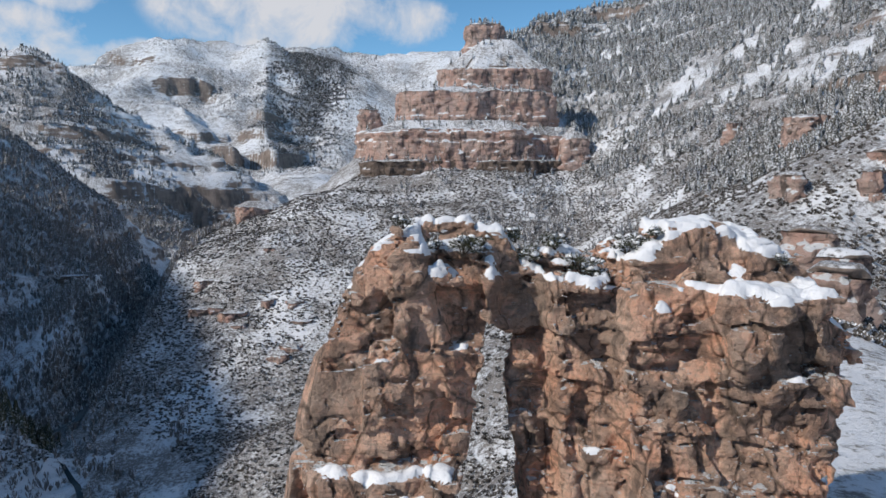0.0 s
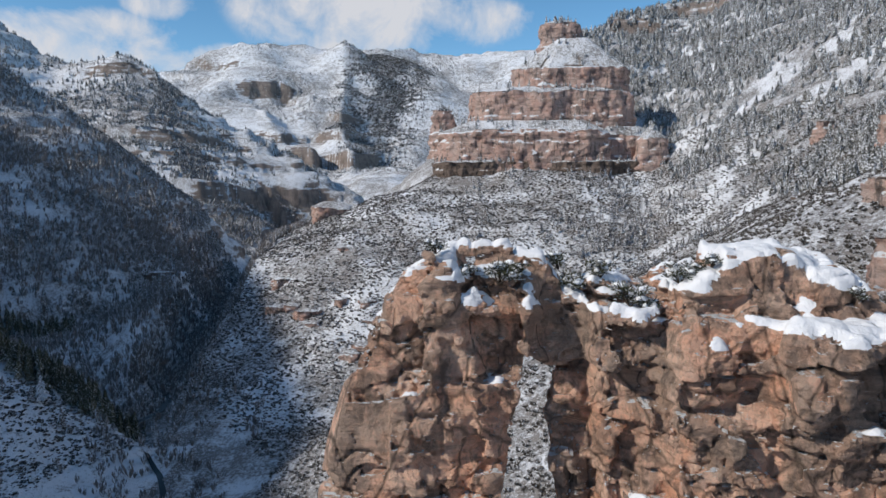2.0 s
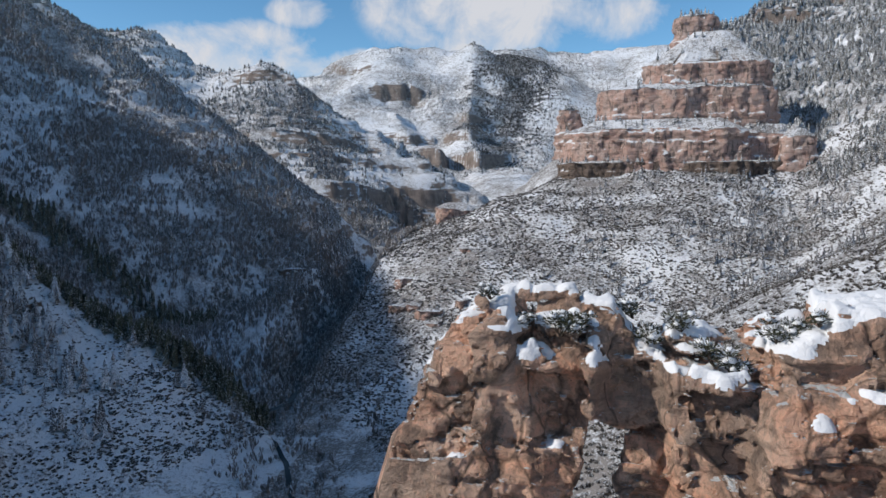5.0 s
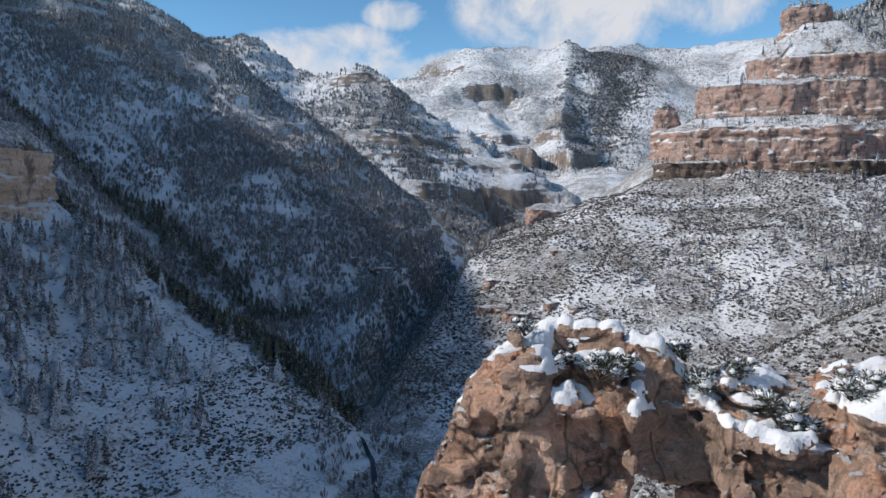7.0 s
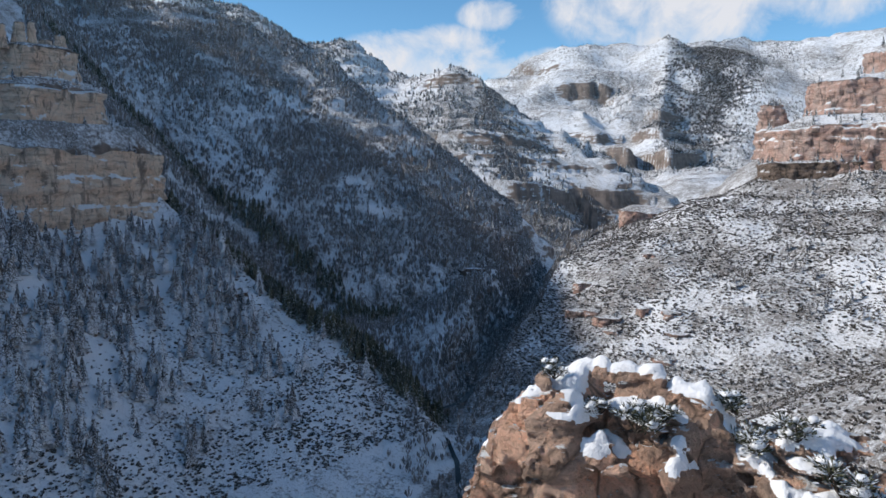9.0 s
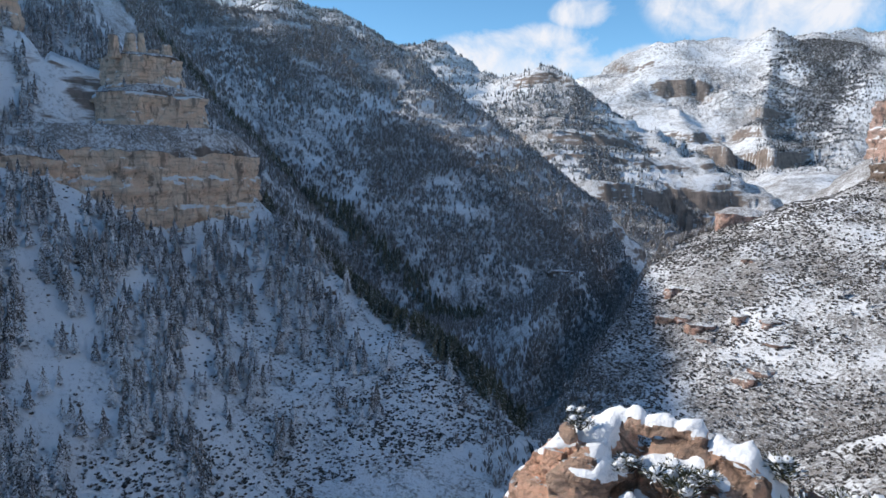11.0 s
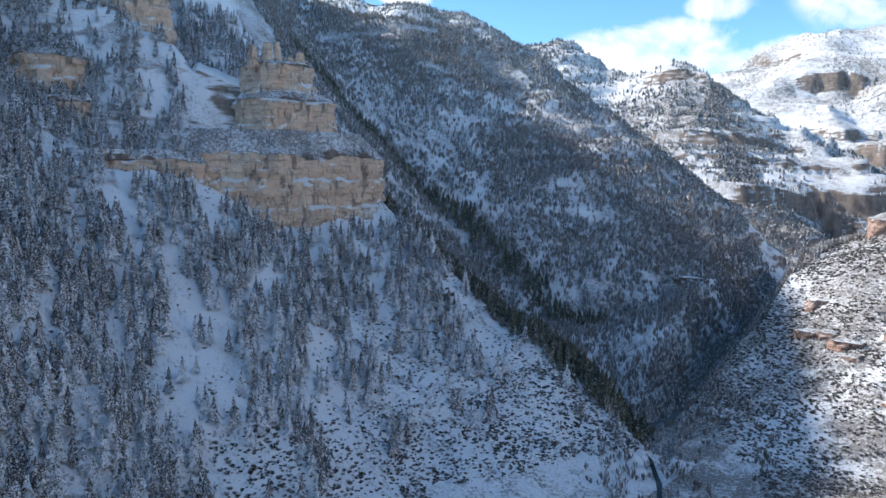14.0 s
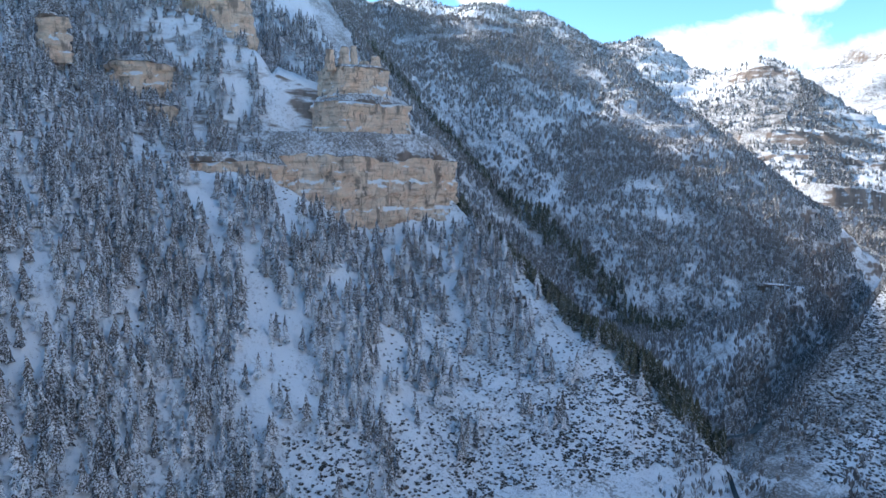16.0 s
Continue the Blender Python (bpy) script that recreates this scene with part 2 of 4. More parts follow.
def rock_material(name, warm, pale, dark, size, snowy=0.0, relief=1.0, varnish=0.0):
    """Weathered limestone: size is that of its blotches in metres; snowy: how much snow lies on its flats."""
    m, n, l, b = material(name, 0.92)
    p = place_of(n, l)
    tall = place_of(n, l, (1, 1, 0.6 if varnish else 0.28))
    flat = place_of(n, l, (0.22, 0.22, 1.6))
    big, mid, fine = noise_of(n, l, p, 0.45 / size, 4, 0.6, 0.6), noise_of(n, l, p, 2.2 / size, 5, 0.65), noise_of(n, l, p, 11 / size, 6, 0.7)
    streak, bed = noise_of(n, l, tall, 1.1 / size, 5, 0.65, 0.4), noise_of(n, l, flat, 1.5 / size, 4, 0.6)
    cracks = add(n, l, "ShaderNodeTexVoronoi", {"Vector": add(n, l, "ShaderNodeMix", {0: 0.12, 4: tall, 5: add(n, l, "ShaderNodeTexNoise",
                 {"Vector": p, "Scale": 1.5 / size}).outputs[1]}, data_type="VECTOR").outputs[1], "Scale": 0.45 / size}, feature="DISTANCE_TO_EDGE").outputs[0]
    crack = step_of(n, l, cracks, 0.0, 0.03)
    c = mix_of(n, l, step_of(n, l, big, 0.36, 0.62), warm, pale)
    tone = add(n, l, "ShaderNodeAttribute", attribute_name="block_tone", attribute_type="GEOMETRY").outputs["Fac"]
    c = mix_of(n, l, step_of(n, l, tone, 0.58, 0.8, 0, 0.75), c, (pale[0] * 0.55, pale[1] * 0.58, pale[2] * 0.60))
    c = mix_of(n, l, step_of(n, l, mid, 0.5, 0.75, 0, 0.55), c, tuple(v * 1.35 for v in warm))
    if varnish:
        coat = math_of(n, l, "ADD", noise_of(n, l, tall, 0.30 / size, 5, 0.62, 0.8), math_of(n, l, "MULTIPLY", math_of(n, l, "SUBTRACT", mid, 0.5), 0.35))
        c = mix_of(n, l, step_of(n, l, coat, 0.49, 0.57, 0, varnish), c, (pale[0] * 0.34, pale[1] * 0.37, pale[2] * 0.39))
    c = mix_of(n, l, step_of(n, l, bed, 0.52, 0.68, 0, 0.55), c, dark)
    c = mix_of(n, l, step_of(n, l, streak, 0.53, 0.62, 0, 0.6 if varnish else 0.85), c, dark)
    c = mix_of(n, l, step_of(n, l, fine, 0.33, 0.48, 0.22, 0.0), c, tuple(v * 0.4 for v in dark))
    c = mix_of(n, l, step_of(n, l, crack, 0.0, 1.0, 0.65 if varnish else 0.22, 0.0), c, (0.03, 0.025, 0.02))
    h = math_of(n, l, "ADD", math_of(n, l, "MULTIPLY", mid, 1.2), math_of(n, l, "MULTIPLY", fine, 1.0))
    h = math_of(n, l, "ADD", math_of(n, l, "ADD", h, math_of(n, l, "MULTIPLY", bed, 0.8)), math_of(n, l, "MULTIPLY", crack, 0.35))
    crook = add(n, l, "ShaderNodeMix", {0: 0.22, 4: p, 5: add(n, l, "ShaderNodeTexNoise", {"Vector": p, "Scale": 0.9 / size, "Detail": 3.0}).outputs[1]}, data_type="VECTOR").outputs[1]
    for scale, much in ((1.5, 1.1), (4.2, 0.5)):
        chip = add(n, l, "ShaderNodeTexVoronoi", {"Vector": crook, "Scale": scale / size}, distance="CHEBYCHEV").outputs[0]
        h = math_of(n, l, "ADD", h, math_of(n, l, "MULTIPLY", chip, -much))
    if snowy:
        lie = math_of(n, l, "ADD", up_of(n, l), math_of(n, l, "MULTIPLY", math_of(n, l, "SUBTRACT", mid, 0.5), 0.9))
        c = mix_of(n, l, step_of(n, l, lie, 1.02 - snowy, 1.10 - snowy), c, (0.80, 0.82, 0.85))
    l.new(c, b.inputs["Base Color"])
    bump_of(n, l, b, h, 1.0, 0.30 * size * relief)
    return m


def ground_material(name, lo, hi, cut):
    """Snow with brush poking through, bare rock where it is steep."""
    m, n, l, b = material(name, 0.85)
    p, flat = place_of(n, l), place_of(n, l, (0.25, 0.25, 1.2))
    wide, mid, fine, tiny = noise_of(n, l, p, 0.011, 4), noise_of(n, l, p, 0.07, 4), noise_of(n, l, p, 0.6, 6, 0.75), noise_of(n, l, p, 2.2, 4, 0.7)
    beds = noise_of(n, l, flat, 0.12, 4, 0.6)
    much = math_of(n, l, "ADD", math_of(n, l, "MULTIPLY", wide, 0.30), math_of(n, l, "MULTIPLY", mid, 0.42))
    brush = math_of(n, l, "ADD", math_of(n, l, "ADD", fine, math_of(n, l, "MULTIPLY", tiny, 0.5)), math_of(n, l, "SUBTRACT", much, 0.03))
    share = add(n, l, "ShaderNodeAttribute", attribute_name="brush_share", attribute_type="GEOMETRY").outputs["Fac"]
    brush = math_of(n, l, "ADD", brush, math_of(n, l, "MULTIPLY", share, 0.17))
    cover = step_of(n, l, brush, lo, hi)
    bush = mix_of(n, l, tiny, (0.075, 0.066, 0.06), (0.24, 0.205, 0.18))
    c = mix_of(n, l, math_of(n, l, "MULTIPLY", cover, 0.85), (0.78, 0.80, 0.84), bush)
    stone = mix_of(n, l, beds, (0.15, 0.125, 0.112), (0.42, 0.335, 0.285))
    stone = mix_of(n, l, step_of(n, l, noise_of(n, l, place_of(n, l, (1, 1, 0.3)), 0.09, 6, 0.7), 0.45, 0.62, 0, 0.7), stone, (0.11, 0.095, 0.088))
    steep = math_of(n, l, "ADD", up_of(n, l), math_of(n, l, "MULTIPLY", math_of(n, l, "SUBTRACT", beds, 0.5), 0.7))
    bare = add(n, l, "ShaderNodeAttribute", attribute_name="cliff_share", attribute_type="GEOMETRY").outputs["Fac"]
    steep = math_of(n, l, "SUBTRACT", steep, math_of(n, l, "MULTIPLY", bare, 0.22))
    c = mix_of(n, l, step_of(n, l, steep, cut, cut + 0.08, 1, 0), c, stone)
    l.new(c, b.inputs["Base Color"])
    h = math_of(n, l, "ADD", math_of(n, l, "MULTIPLY", cover, 0.8), math_of(n, l, "MULTIPLY", fine, 1.0))
    bump_of(n, l, b, h, 0.7, 1.0)
    return m


SNOW = snow_material()
GROUND = ground_material("snowy_ground", 1.16, 1.31, 0.40)
BENCH = ground_material("snowy_bench", 1.03, 1.17, 0.30)
ROCK = rock_material("red_rock", (0.93, 0.51, 0.34), (0.93, 0.66, 0.51), (0.115, 0.095, 0.083), 1.0, 0.12, 0.9, 0.62)
CLIFF = rock_material("cliff_rock", (0.54, 0.345, 0.285), (0.54, 0.42, 0.37), (0.14, 0.12, 0.112), 4.5, 0.54, 0.6)
DARK = rock_material("dark_ledge_rock", (0.20, 0.15, 0.125), (0.27, 0.21, 0.175), (0.06, 0.055, 0.05), 4.0, 0.55)
TAN = rock_material("tan_cliff_rock", (0.76, 0.55, 0.41), (0.75, 0.62, 0.50), (0.26, 0.21, 0.18), 4.5, 0.56, 0.6)


def mesh_object(name, verts, faces, mat, parent=None, smooth=True):
    me = bpy.data.meshes.new(name)
    me.from_pydata(np.asarray(verts).tolist(), [], np.asarray(faces).tolist())
    me.materials.append(mat)
    if smooth:
        me.polygons.foreach_set("use_smooth", np.ones(len(me.polygons), bool))
    me.update()
    ob = new(name, me)
    ob.parent = parent
    return ob


def quads(nu, nv, wrap=False):
    i, j = np.meshgrid(np.arange(nu if wrap else nu - 1), np.arange(nv - 1), indexing="ij")
    a, b = i * nv + j, (i + 1) % nu * nv + j
    return np.stack([a, b, b + 1, a + 1], -1).reshape(-1, 4)


# ---- the ground ----
turn = np.radians(np.concatenate([np.arange(-40, 96, 0.21), np.arange(96, 320, 4.0)]))
reach = np.concatenate([np.linspace(0.5, 30, 12)[:-1], np.geomspace(30, 300, 110)[:-1], np.geomspace(300, 1000, 220)[:-1], np.geomspace(1000, 4900, 300)])
tt, rr = np.meshgrid(turn, reach, indexing="ij")
gx, gy = -np.sin(tt) * rr, np.cos(tt) * rr
gz = land(gx, gy)
ground = mesh_object("ground", np.stack([gx, gy, gz], -1).reshape(-1, 3), quads(*tt.shape, wrap=True)[:, ::-1], GROUND)
gc, gu = gx * 0.36 + gy * 0.93, -(gx + 294) * 0.93 + (gy - 22) * 0.36
share = np.where(gx > -235, 1.06, 0.72) * np.clip(1.0 - np.where(gx > -235, 0.6, 0.5) * smooth_step(vnoise(gx / 33, gy / 22, seed=28) + 0.2 * smooth_step(gx, -60, 120), 0.2, 0.55), 0, 1)
share = np.where((gx < -150) & (gy < 305), 0.05 + 0.12 * smooth_step(gc - 0.6 * gu, 20, 110), share)
share = np.where(rr > 900, 0.78 + 0.45 * vnoise(gx / 150, gy / 150, seed=29), share)
share = np.where((gx > 8) & (rr < 130), 0.45, share)
spread = ground.data.attributes.new("brush_share", "FLOAT", "POINT")
spread.data.foreach_set("value", share.astype(np.float32).ravel())
bare_rock = ground.data.attributes.new("cliff_share", "FLOAT", "POINT")
bare_rock.data.foreach_set("value", np.max([np.exp(-((gx - cx) / rx) ** 4 - ((gy - cy) / ry) ** 4) for cx, cy, rx, ry, *_ in CLIFFS], axis=0).astype(np.float32).ravel())
tagged(ground, "snow-covered rocky canyon slopes with sagebrush and ledges", "ground", kind="structure")

# ---- stepped cliffs ----


def rounded(poly, times=2, closed=True):
    p = np.array(poly, float)
    for _ in range(times):
        q = np.roll(p, -1, 0)
        p = np.stack([0.75 * p + 0.25 * q, 0.25 * p + 0.75 * q], 1).reshape(-1, p.shape[1])
    return p


def resampled(p, step):
    p = np.vstack([p, p[:1]])
    s = np.concatenate([[0], np.cumsum(np.hypot(*np.diff(p[:, :2], axis=0).T))])
    at = np.arange(0, s[-1] - step / 2, step)
    return np.stack([np.interp(at, s, p[:, k]) for k in range(p.shape[1])], 1), at


def tier(parent, poly, low, high, keep, rise, seed, step=1.7, rough=1.0, cap="snow_slope", stone=None):
    """One bed of a stepped cliff: its broken face, and the snowy bench on top that rises to the next bed."""
    ring, along_it = resampled(rounded(poly), step)
    n = len(ring)
    mid = ring.mean(0)
    out = np.roll(ring, -1, 0) - np.roll(ring, 1, 0)
    out = np.stack([out[:, 1], -out[:, 0]], 1) / np.hypot(*out.T)[:, None]
    if np.mean(((ring - mid) * out).sum(1)) < 0:
        out = -out
    rows = max(6, int((high - low) / (0.75 * step)))
    v = np.linspace(0, 1, rows)
    x, y = (np.repeat(ring[:, k][:, None], rows, 1) for k in (0, 1))
    crest = high + 0.03 * (high - low) * fbm(ring[:, 0] / 17, ring[:, 1] / 17, octaves=3, seed=seed + 5)
    z = low + v[None] * (crest[:, None] - low)
    k = max(1.0, step / 1.7) if step > 1.2 else 0.45
    rough = rough * max(1.0, k)
    d = rough * (3.4 * fbm(x / 26 / k, y / 26 / k, z / 60 / k, octaves=3, seed=seed) + 1.5 * fbm(x / 7 / k, y / 7 / k, z / 15 / k, octaves=2, seed=seed + 9))
    own, edge = blocks(x, y, z, (6.5 * k, 6.5 * k, 5.0 * k), seed + 20)
    d += rough * (2.2 * (own - 0.5) - 1.3 * np.exp(-(edge / 0.10) ** 2))
    bed = z / 4.2 / k + 0.3 * vnoise(x / 30, y / 30, seed=seed + 3)
    d += rough * 2.4 * min(1.0, k) * (hash01(np.floor(bed).astype(np.int64), np.zeros(bed.shape, np.int64), seed=seed) - 0.5)
    d += (1 - v[None]) * 0.10 * (high - low)
    px, py = x + out[:, :1] * d, y + out[:, 1:] * d
    lip = 7
    fold = np.linspace(0.12, 1, lip) ** 1.3
    calm = d[:, -1:] * (1 - fold) ** 2.5
    ix = mid[0] + (ring[:, :1] - mid[0]) * (1 - (1 - keep) * fold) + out[:, :1] * calm
    iy = mid[1] + (ring[:, 1:] - mid[1]) * (1 - (1 - keep) * fold) + out[:, 1:] * calm
    iz = high + (z[:, -1:] - high) * (1 - fold) ** 2.5 + rise * fold + 0.4 * fbm(ix / 9, iy / 9, octaves=2, seed=seed + 7)
    mesh_object("cliff_band", np.stack([px, py, z], -1).reshape(-1, 3), quads(n, rows, True), stone or CLIFF, parent)
    cx, cy, cz = (np.concatenate([a[:, -1:], b], 1) for a, b in ((px, ix), (py, iy), (z + 0.25, iz)))
    centre = np.array([[mid[0], mid[1], high + rise * 1.02]])
    verts = np.concatenate([np.stack([cx, cy, cz], -1).reshape(-1, 3), centre])
    faces = quads(n, lip + 1, True).tolist() + [((i + 1) % n * (lip + 1) + lip, n * (lip + 1), i * (lip + 1) + lip) for i in range(n)]
    me = bpy.data.meshes.new(cap)
    me.from_pydata(verts.tolist(), [], faces)
    me.materials.append(BENCH)
    me.polygons.foreach_set("use_smooth", np.ones(len(me.polygons), bool))
    ob = new(cap, me)
    ob.parent = parent
    return ob


def thing(name, label, category, group=""):
    return tagged(new(name), label, category, group)


butte = thing("butte", "stepped reddish sandstone butte with snow on every bench", "butte")
tier(butte, [(-76, 640), (0, 636), (76, 636), (84, 652), (88, 700), (80, 760), (-70, 750)], -2, 44, 0.72, 10, 110)
tier(butte, [(-80, 634), (-30, 630), (0, 634), (40, 630), (80, 631), (100, 645), (148, 662), (130, 760), (-76, 750)], -10, 15, 0.94, 2, 120, stone=DARK)
tier(butte, [(-47, 664), (30, 660), (44, 664), (98, 668), (112, 690), (100, 750), (-45, 745)], 30, 81, 0.72, 6, 130)
tier(butte, [(-2, 676), (50, 672), (104, 678), (108, 730), (0, 735)], 78, 105, 0.30, 30, 150)
tier(butte, [(20, 696), (40, 693), (59, 697), (60, 716), (22, 716)], 118, 149, 0.6, 3, 170)
tier(butte, [(66, 652), (100, 656), (126, 664), (128, 720), (66, 740)], 0, 40, 0.7, 9, 200)
tier(butte, [(108, 650), (121, 645), (134, 651), (133, 668), (109, 668)], 4, 37, 0.2, 10, 190)
tier(butte, [(-82, 690), (-68, 686), (-62, 700), (-74, 712), (-84, 704)], 20, 66, 0.4, 1, 210)

spur = thing("cliff_spur", "tan limestone cliff spur with pinnacles and snowy ledges", "cliff")
tier(spur, [(-394, 165), (-385, 177), (-383, 190), (-373, 202), (-371, 260), (-374, 288), (-386, 302), (-430, 305), (-470, 170), (-420, 120)], -60, 19, 0.80, 16, 230, stone=TAN)
tier(spur, [(-390, 210), (-386, 222), (-383, 250), (-390, 268), (-430, 270), (-450, 215), (-425, 205)], 34, 54, 0.85, 5, 250, stone=TAN)
tier(spur, [(-393, 212), (-391, 226), (-389, 247), (-396, 256), (-430, 256), (-440, 214)], 57, 77, 0.7, 2, 270, stone=TAN)
for px, py, wide, tall in ((-402, 212, 2.2, 9), (-404, 223, 2.4, 12), (-403, 229.5, 1.3, 13), (-403, 237, 3.2, 4), (-402, 245, 2.4, 8)):
    tier(spur, [(px - wide, py - wide), (px + wide, py - wide), (px + wide, py + wide), (px - wide, py + wide)], 74, 78 + tall, 0.4, 0.8, 290 + int(tall), 0.9, 0.3,
         "snow_cap", TAN)

OUTCROP = "brown sandstone outcrop with snow on top among brush"


def outcrop(name, label, step, *beds):
    ob = thing(name, label, "rock outcrop")
    for k, (poly, low, high, keep, rise) in enumerate(beds):
        tier(ob, poly, low, high, keep, rise, 400 + 13 * k + int(abs(poly[0][0])), step, min(1.0, step / 1.5) if step < 3 else 0.6, stone={"hillside_cliff": TAN, "ledge": DARK}.get(name))
    return ob


def lump(x, y, wide, deep, lean=0.0):
    """A rough outline round a place."""
    c, s = math.cos(lean), math.sin(lean)
    return [(x + c * a * wide - s * b * deep, y + s * a * wide + c * b * deep) for a, b in ((-1, -0.8), (-0.3, -1), (0.4, -0.85), (1, -0.5), (0.9, 0.6), (0.1, 1), (-0.8, 0.8))]


outcrop("gorge_rock", "rounded brown rock bluff over the gorge", 1.6, (lump(-168, 628, 22, 28, 0.4), -80, -26, 0.55, 5))
for k, (x, y, wide, low, high) in enumerate(((-156, 440, 5, -105, -81), (-146, 441, 4.5, -105, -80), (-134, 434, 6, -105, -82), (-165, 479, 6, -95, -69), (-125, 421, 4, -105, -87),
                                            (-113, 445, 6, -100, -76), (-95, 440, 7, -100, -76), (-94, 388, 5, -115, -97), (-89, 398, 6, -112, -94), (-128, 508, 5, -75, -49),
                                            (-88, 423, 4, -105, -85), (-60, 500, 5, -80, -58))):
    outcrop("rock_outcrop", OUTCROP, 1.1, (lump(x, y, wide * 1.2, 5.5, 0.2 * k), low, high - 2.5, 0.5, 1.2))
for k, (x, y, wide, low, high) in enumerate(((204, 494, 8, 15, 38), (215, 417, 17, 5, 36), (150, 232, 12, -20, 9), (136, 222, 7, -20, 2), (256, 405, 12, 30, 60), (117, 236, 7, -22, 1),
                                            (95, 180, 7, -40, -14), (78, 135, 6, -40, -15), (62, 108, 5, -40, -15))):
    outcrop("rock_outcrop", "orange-brown sandstone outcrop capped with snow", 1.1, (lump(x, y, wide, wide * 0.7, 0.3 * k), low, high, 0.6, 1.5))
for k, (x, y, wide, low, high) in enumerate(((-318, 590, 14, -110, -84), (-300, 560, 10, -120, -98), (-345, 610, 12, -95, -76), (-360, 560, 8, -95, -82))):
    outcrop("ledge", "dark rock ledge in a wooded shaded slope", 1.4, (lump(x, y, wide, 7, 0.5), low, high, 0.6, 1.5))
outcrop("hillside_cliff", "tan cliff band across a wooded snowy hillside", 1.5, ([(-372, 96), (-376, 120), (-378, 150), (-381, 180), (-420, 180), (-420, 96)], -30, 15, 0.8, 6))
outcrop("hillside_cliff", "tan cliff band high on a wooded snowy hillside", 1.5, ([(-453, 92), (-447, 104), (-448, 114), (-446, 124), (-452, 136), (-478, 136), (-480, 92)], 40, 75, 0.6, 6),
        ([(-434, 100), (-428, 108), (-430, 118), (-429, 126), (-450, 130), (-452, 100)], 20, 48, 0.8, 4))
outcrop("hillside_cliff", "tall tan cliff on the upper hillside with snow", 1.7, ([(-478, 150), (-470, 164), (-468, 176), (-474, 190), (-500, 190), (-512, 145)], 80, 133, 0.7, 6))
outcrop("hillside_cliff", "small tan cliff among snowy trees", 1.5, (lump(-432, 62, 5, 9), 68, 92, 0.7, 3))

for x, y, wide, low, high in ((-318, 196, 7, -62, -47), (-312, 122, 6, -60, -41), (-345, 85, 5, -35, -16), (-268, 262, 8, -100, -84), (-300, 285, 9, -72, -58), (-330, 300, 8, -60, -47),
                              (-228, 262, 4, -112, -101), (-250, 205, 4, -112, -99)):
    outcrop("ledge", "small snow-capped ledge on a shaded hillside", 1.0, (lump(x, y, 2.5, wide, 0.35), low, high - 4, 0.6, 0.6))

# ---- boulders ----


def boulder_shape(seed):
    """An angular boulder about one metre across."""
    r = np.random.default_rng(seed)
    bm = bmesh.new()
    bmesh.ops.create_icosphere(bm, subdivisions=2, radius=0.5)
    cuts = [(Vector(r.normal(size=3)).normalized(), r.uniform(0.28, 0.42)) for _ in range(9)]
    for v in bm.verts:
        for way, far in cuts:
            over = v.co.dot(way) - far
            if over > 0:
                v.co -= way * over
        v.co.z *= 0.75
    me = bpy.data.meshes.new("boulder")
    bm.to_mesh(me)
    bm.free()
    me.materials.append(DARK)
    return me


BOULDERS = [boulder_shape(900 + k) for k in range(6)]
stone_rng = np.random.default_rng(31)
for k in range(120):
    if k < 70:
        x, y = stone_rng.uniform(-190, 150), stone_rng.uniform(330, 610)
    else:
        x, y = stone_rng.uniform(-330, -190), stone_rng.uniform(120, 280)
    size = stone_rng.uniform(1.2, 3.6)
    ob = new("boulder", BOULDERS[k % 6])
    ob.matrix_basis = pose(x, y, float(land(np.array([x]), np.array([y]))[0]) + 0.1 * size, 0, 0, 40 * k) @ Matrix.Diagonal((size, size * stone_rng.uniform(0.7, 1.2), size, 1))
    tagged(ob, "dark angular boulder with snow lying on top", "boulder", "boulders on the slopes")

# ---- the creek ----
WATER = simple("creek_water", (0.010, 0.014, 0.016), 0.35)
bank = np.array([(x, y, z) for x, y, z in STREAM if 160 < y < 1000], float)
at = np.linspace(0, len(bank) - 1, 90)
mid = np.stack([np.interp(at, range(len(bank)), bank[:, k]) for k in range(3)], 1)
mid[:, 0] += 7 * vnoise(at * 3.2, at * 0, seed=77)
wide = (1.7 + 0.7 * vnoise(at * 3.1, at * 0 + 5, seed=78))[:, None]
sides = np.stack([mid[:, None, 0] + wide * np.array([[-1, 0, 1]]), np.repeat(mid[:, 1:2], 3, 1), np.repeat(mid[:, 2:3] + 1.6, 3, 1)], -1)
sides[:, :, 2] = np.maximum(sides[:, :, 2], land(sides[:, :, 0], sides[:, :, 1]) + 0.35)
tagged(mesh_object("water", sides.reshape(-1, 3), quads(90, 3)[:, ::-1], WATER), "dark narrow creek between snowy banks", "water", kind="structure")

# ---- woods and brush ----


def ground_z(x, y):
    """The height of the ground's sheet at a place."""
    t = np.degrees(np.arctan2(-np.asarray(x), np.asarray(y)))
    i = np.clip(np.interp(t, np.degrees(turn), np.arange(len(turn))), 0, len(turn) - 1.001)
    j = np.clip(np.interp(np.hypot(x, y), reach, np.arange(len(reach))), 0, len(reach) - 1.001)
    a, b = i.astype(int), j.astype(int)
    p, q = i - a, j - b
    return (gz[a, b] * (1 - p) + gz[a + 1, b] * p) * (1 - q) + (gz[a, b + 1] * (1 - p) + gz[a + 1, b + 1] * p) * q


rng = np.random.default_rng(5)


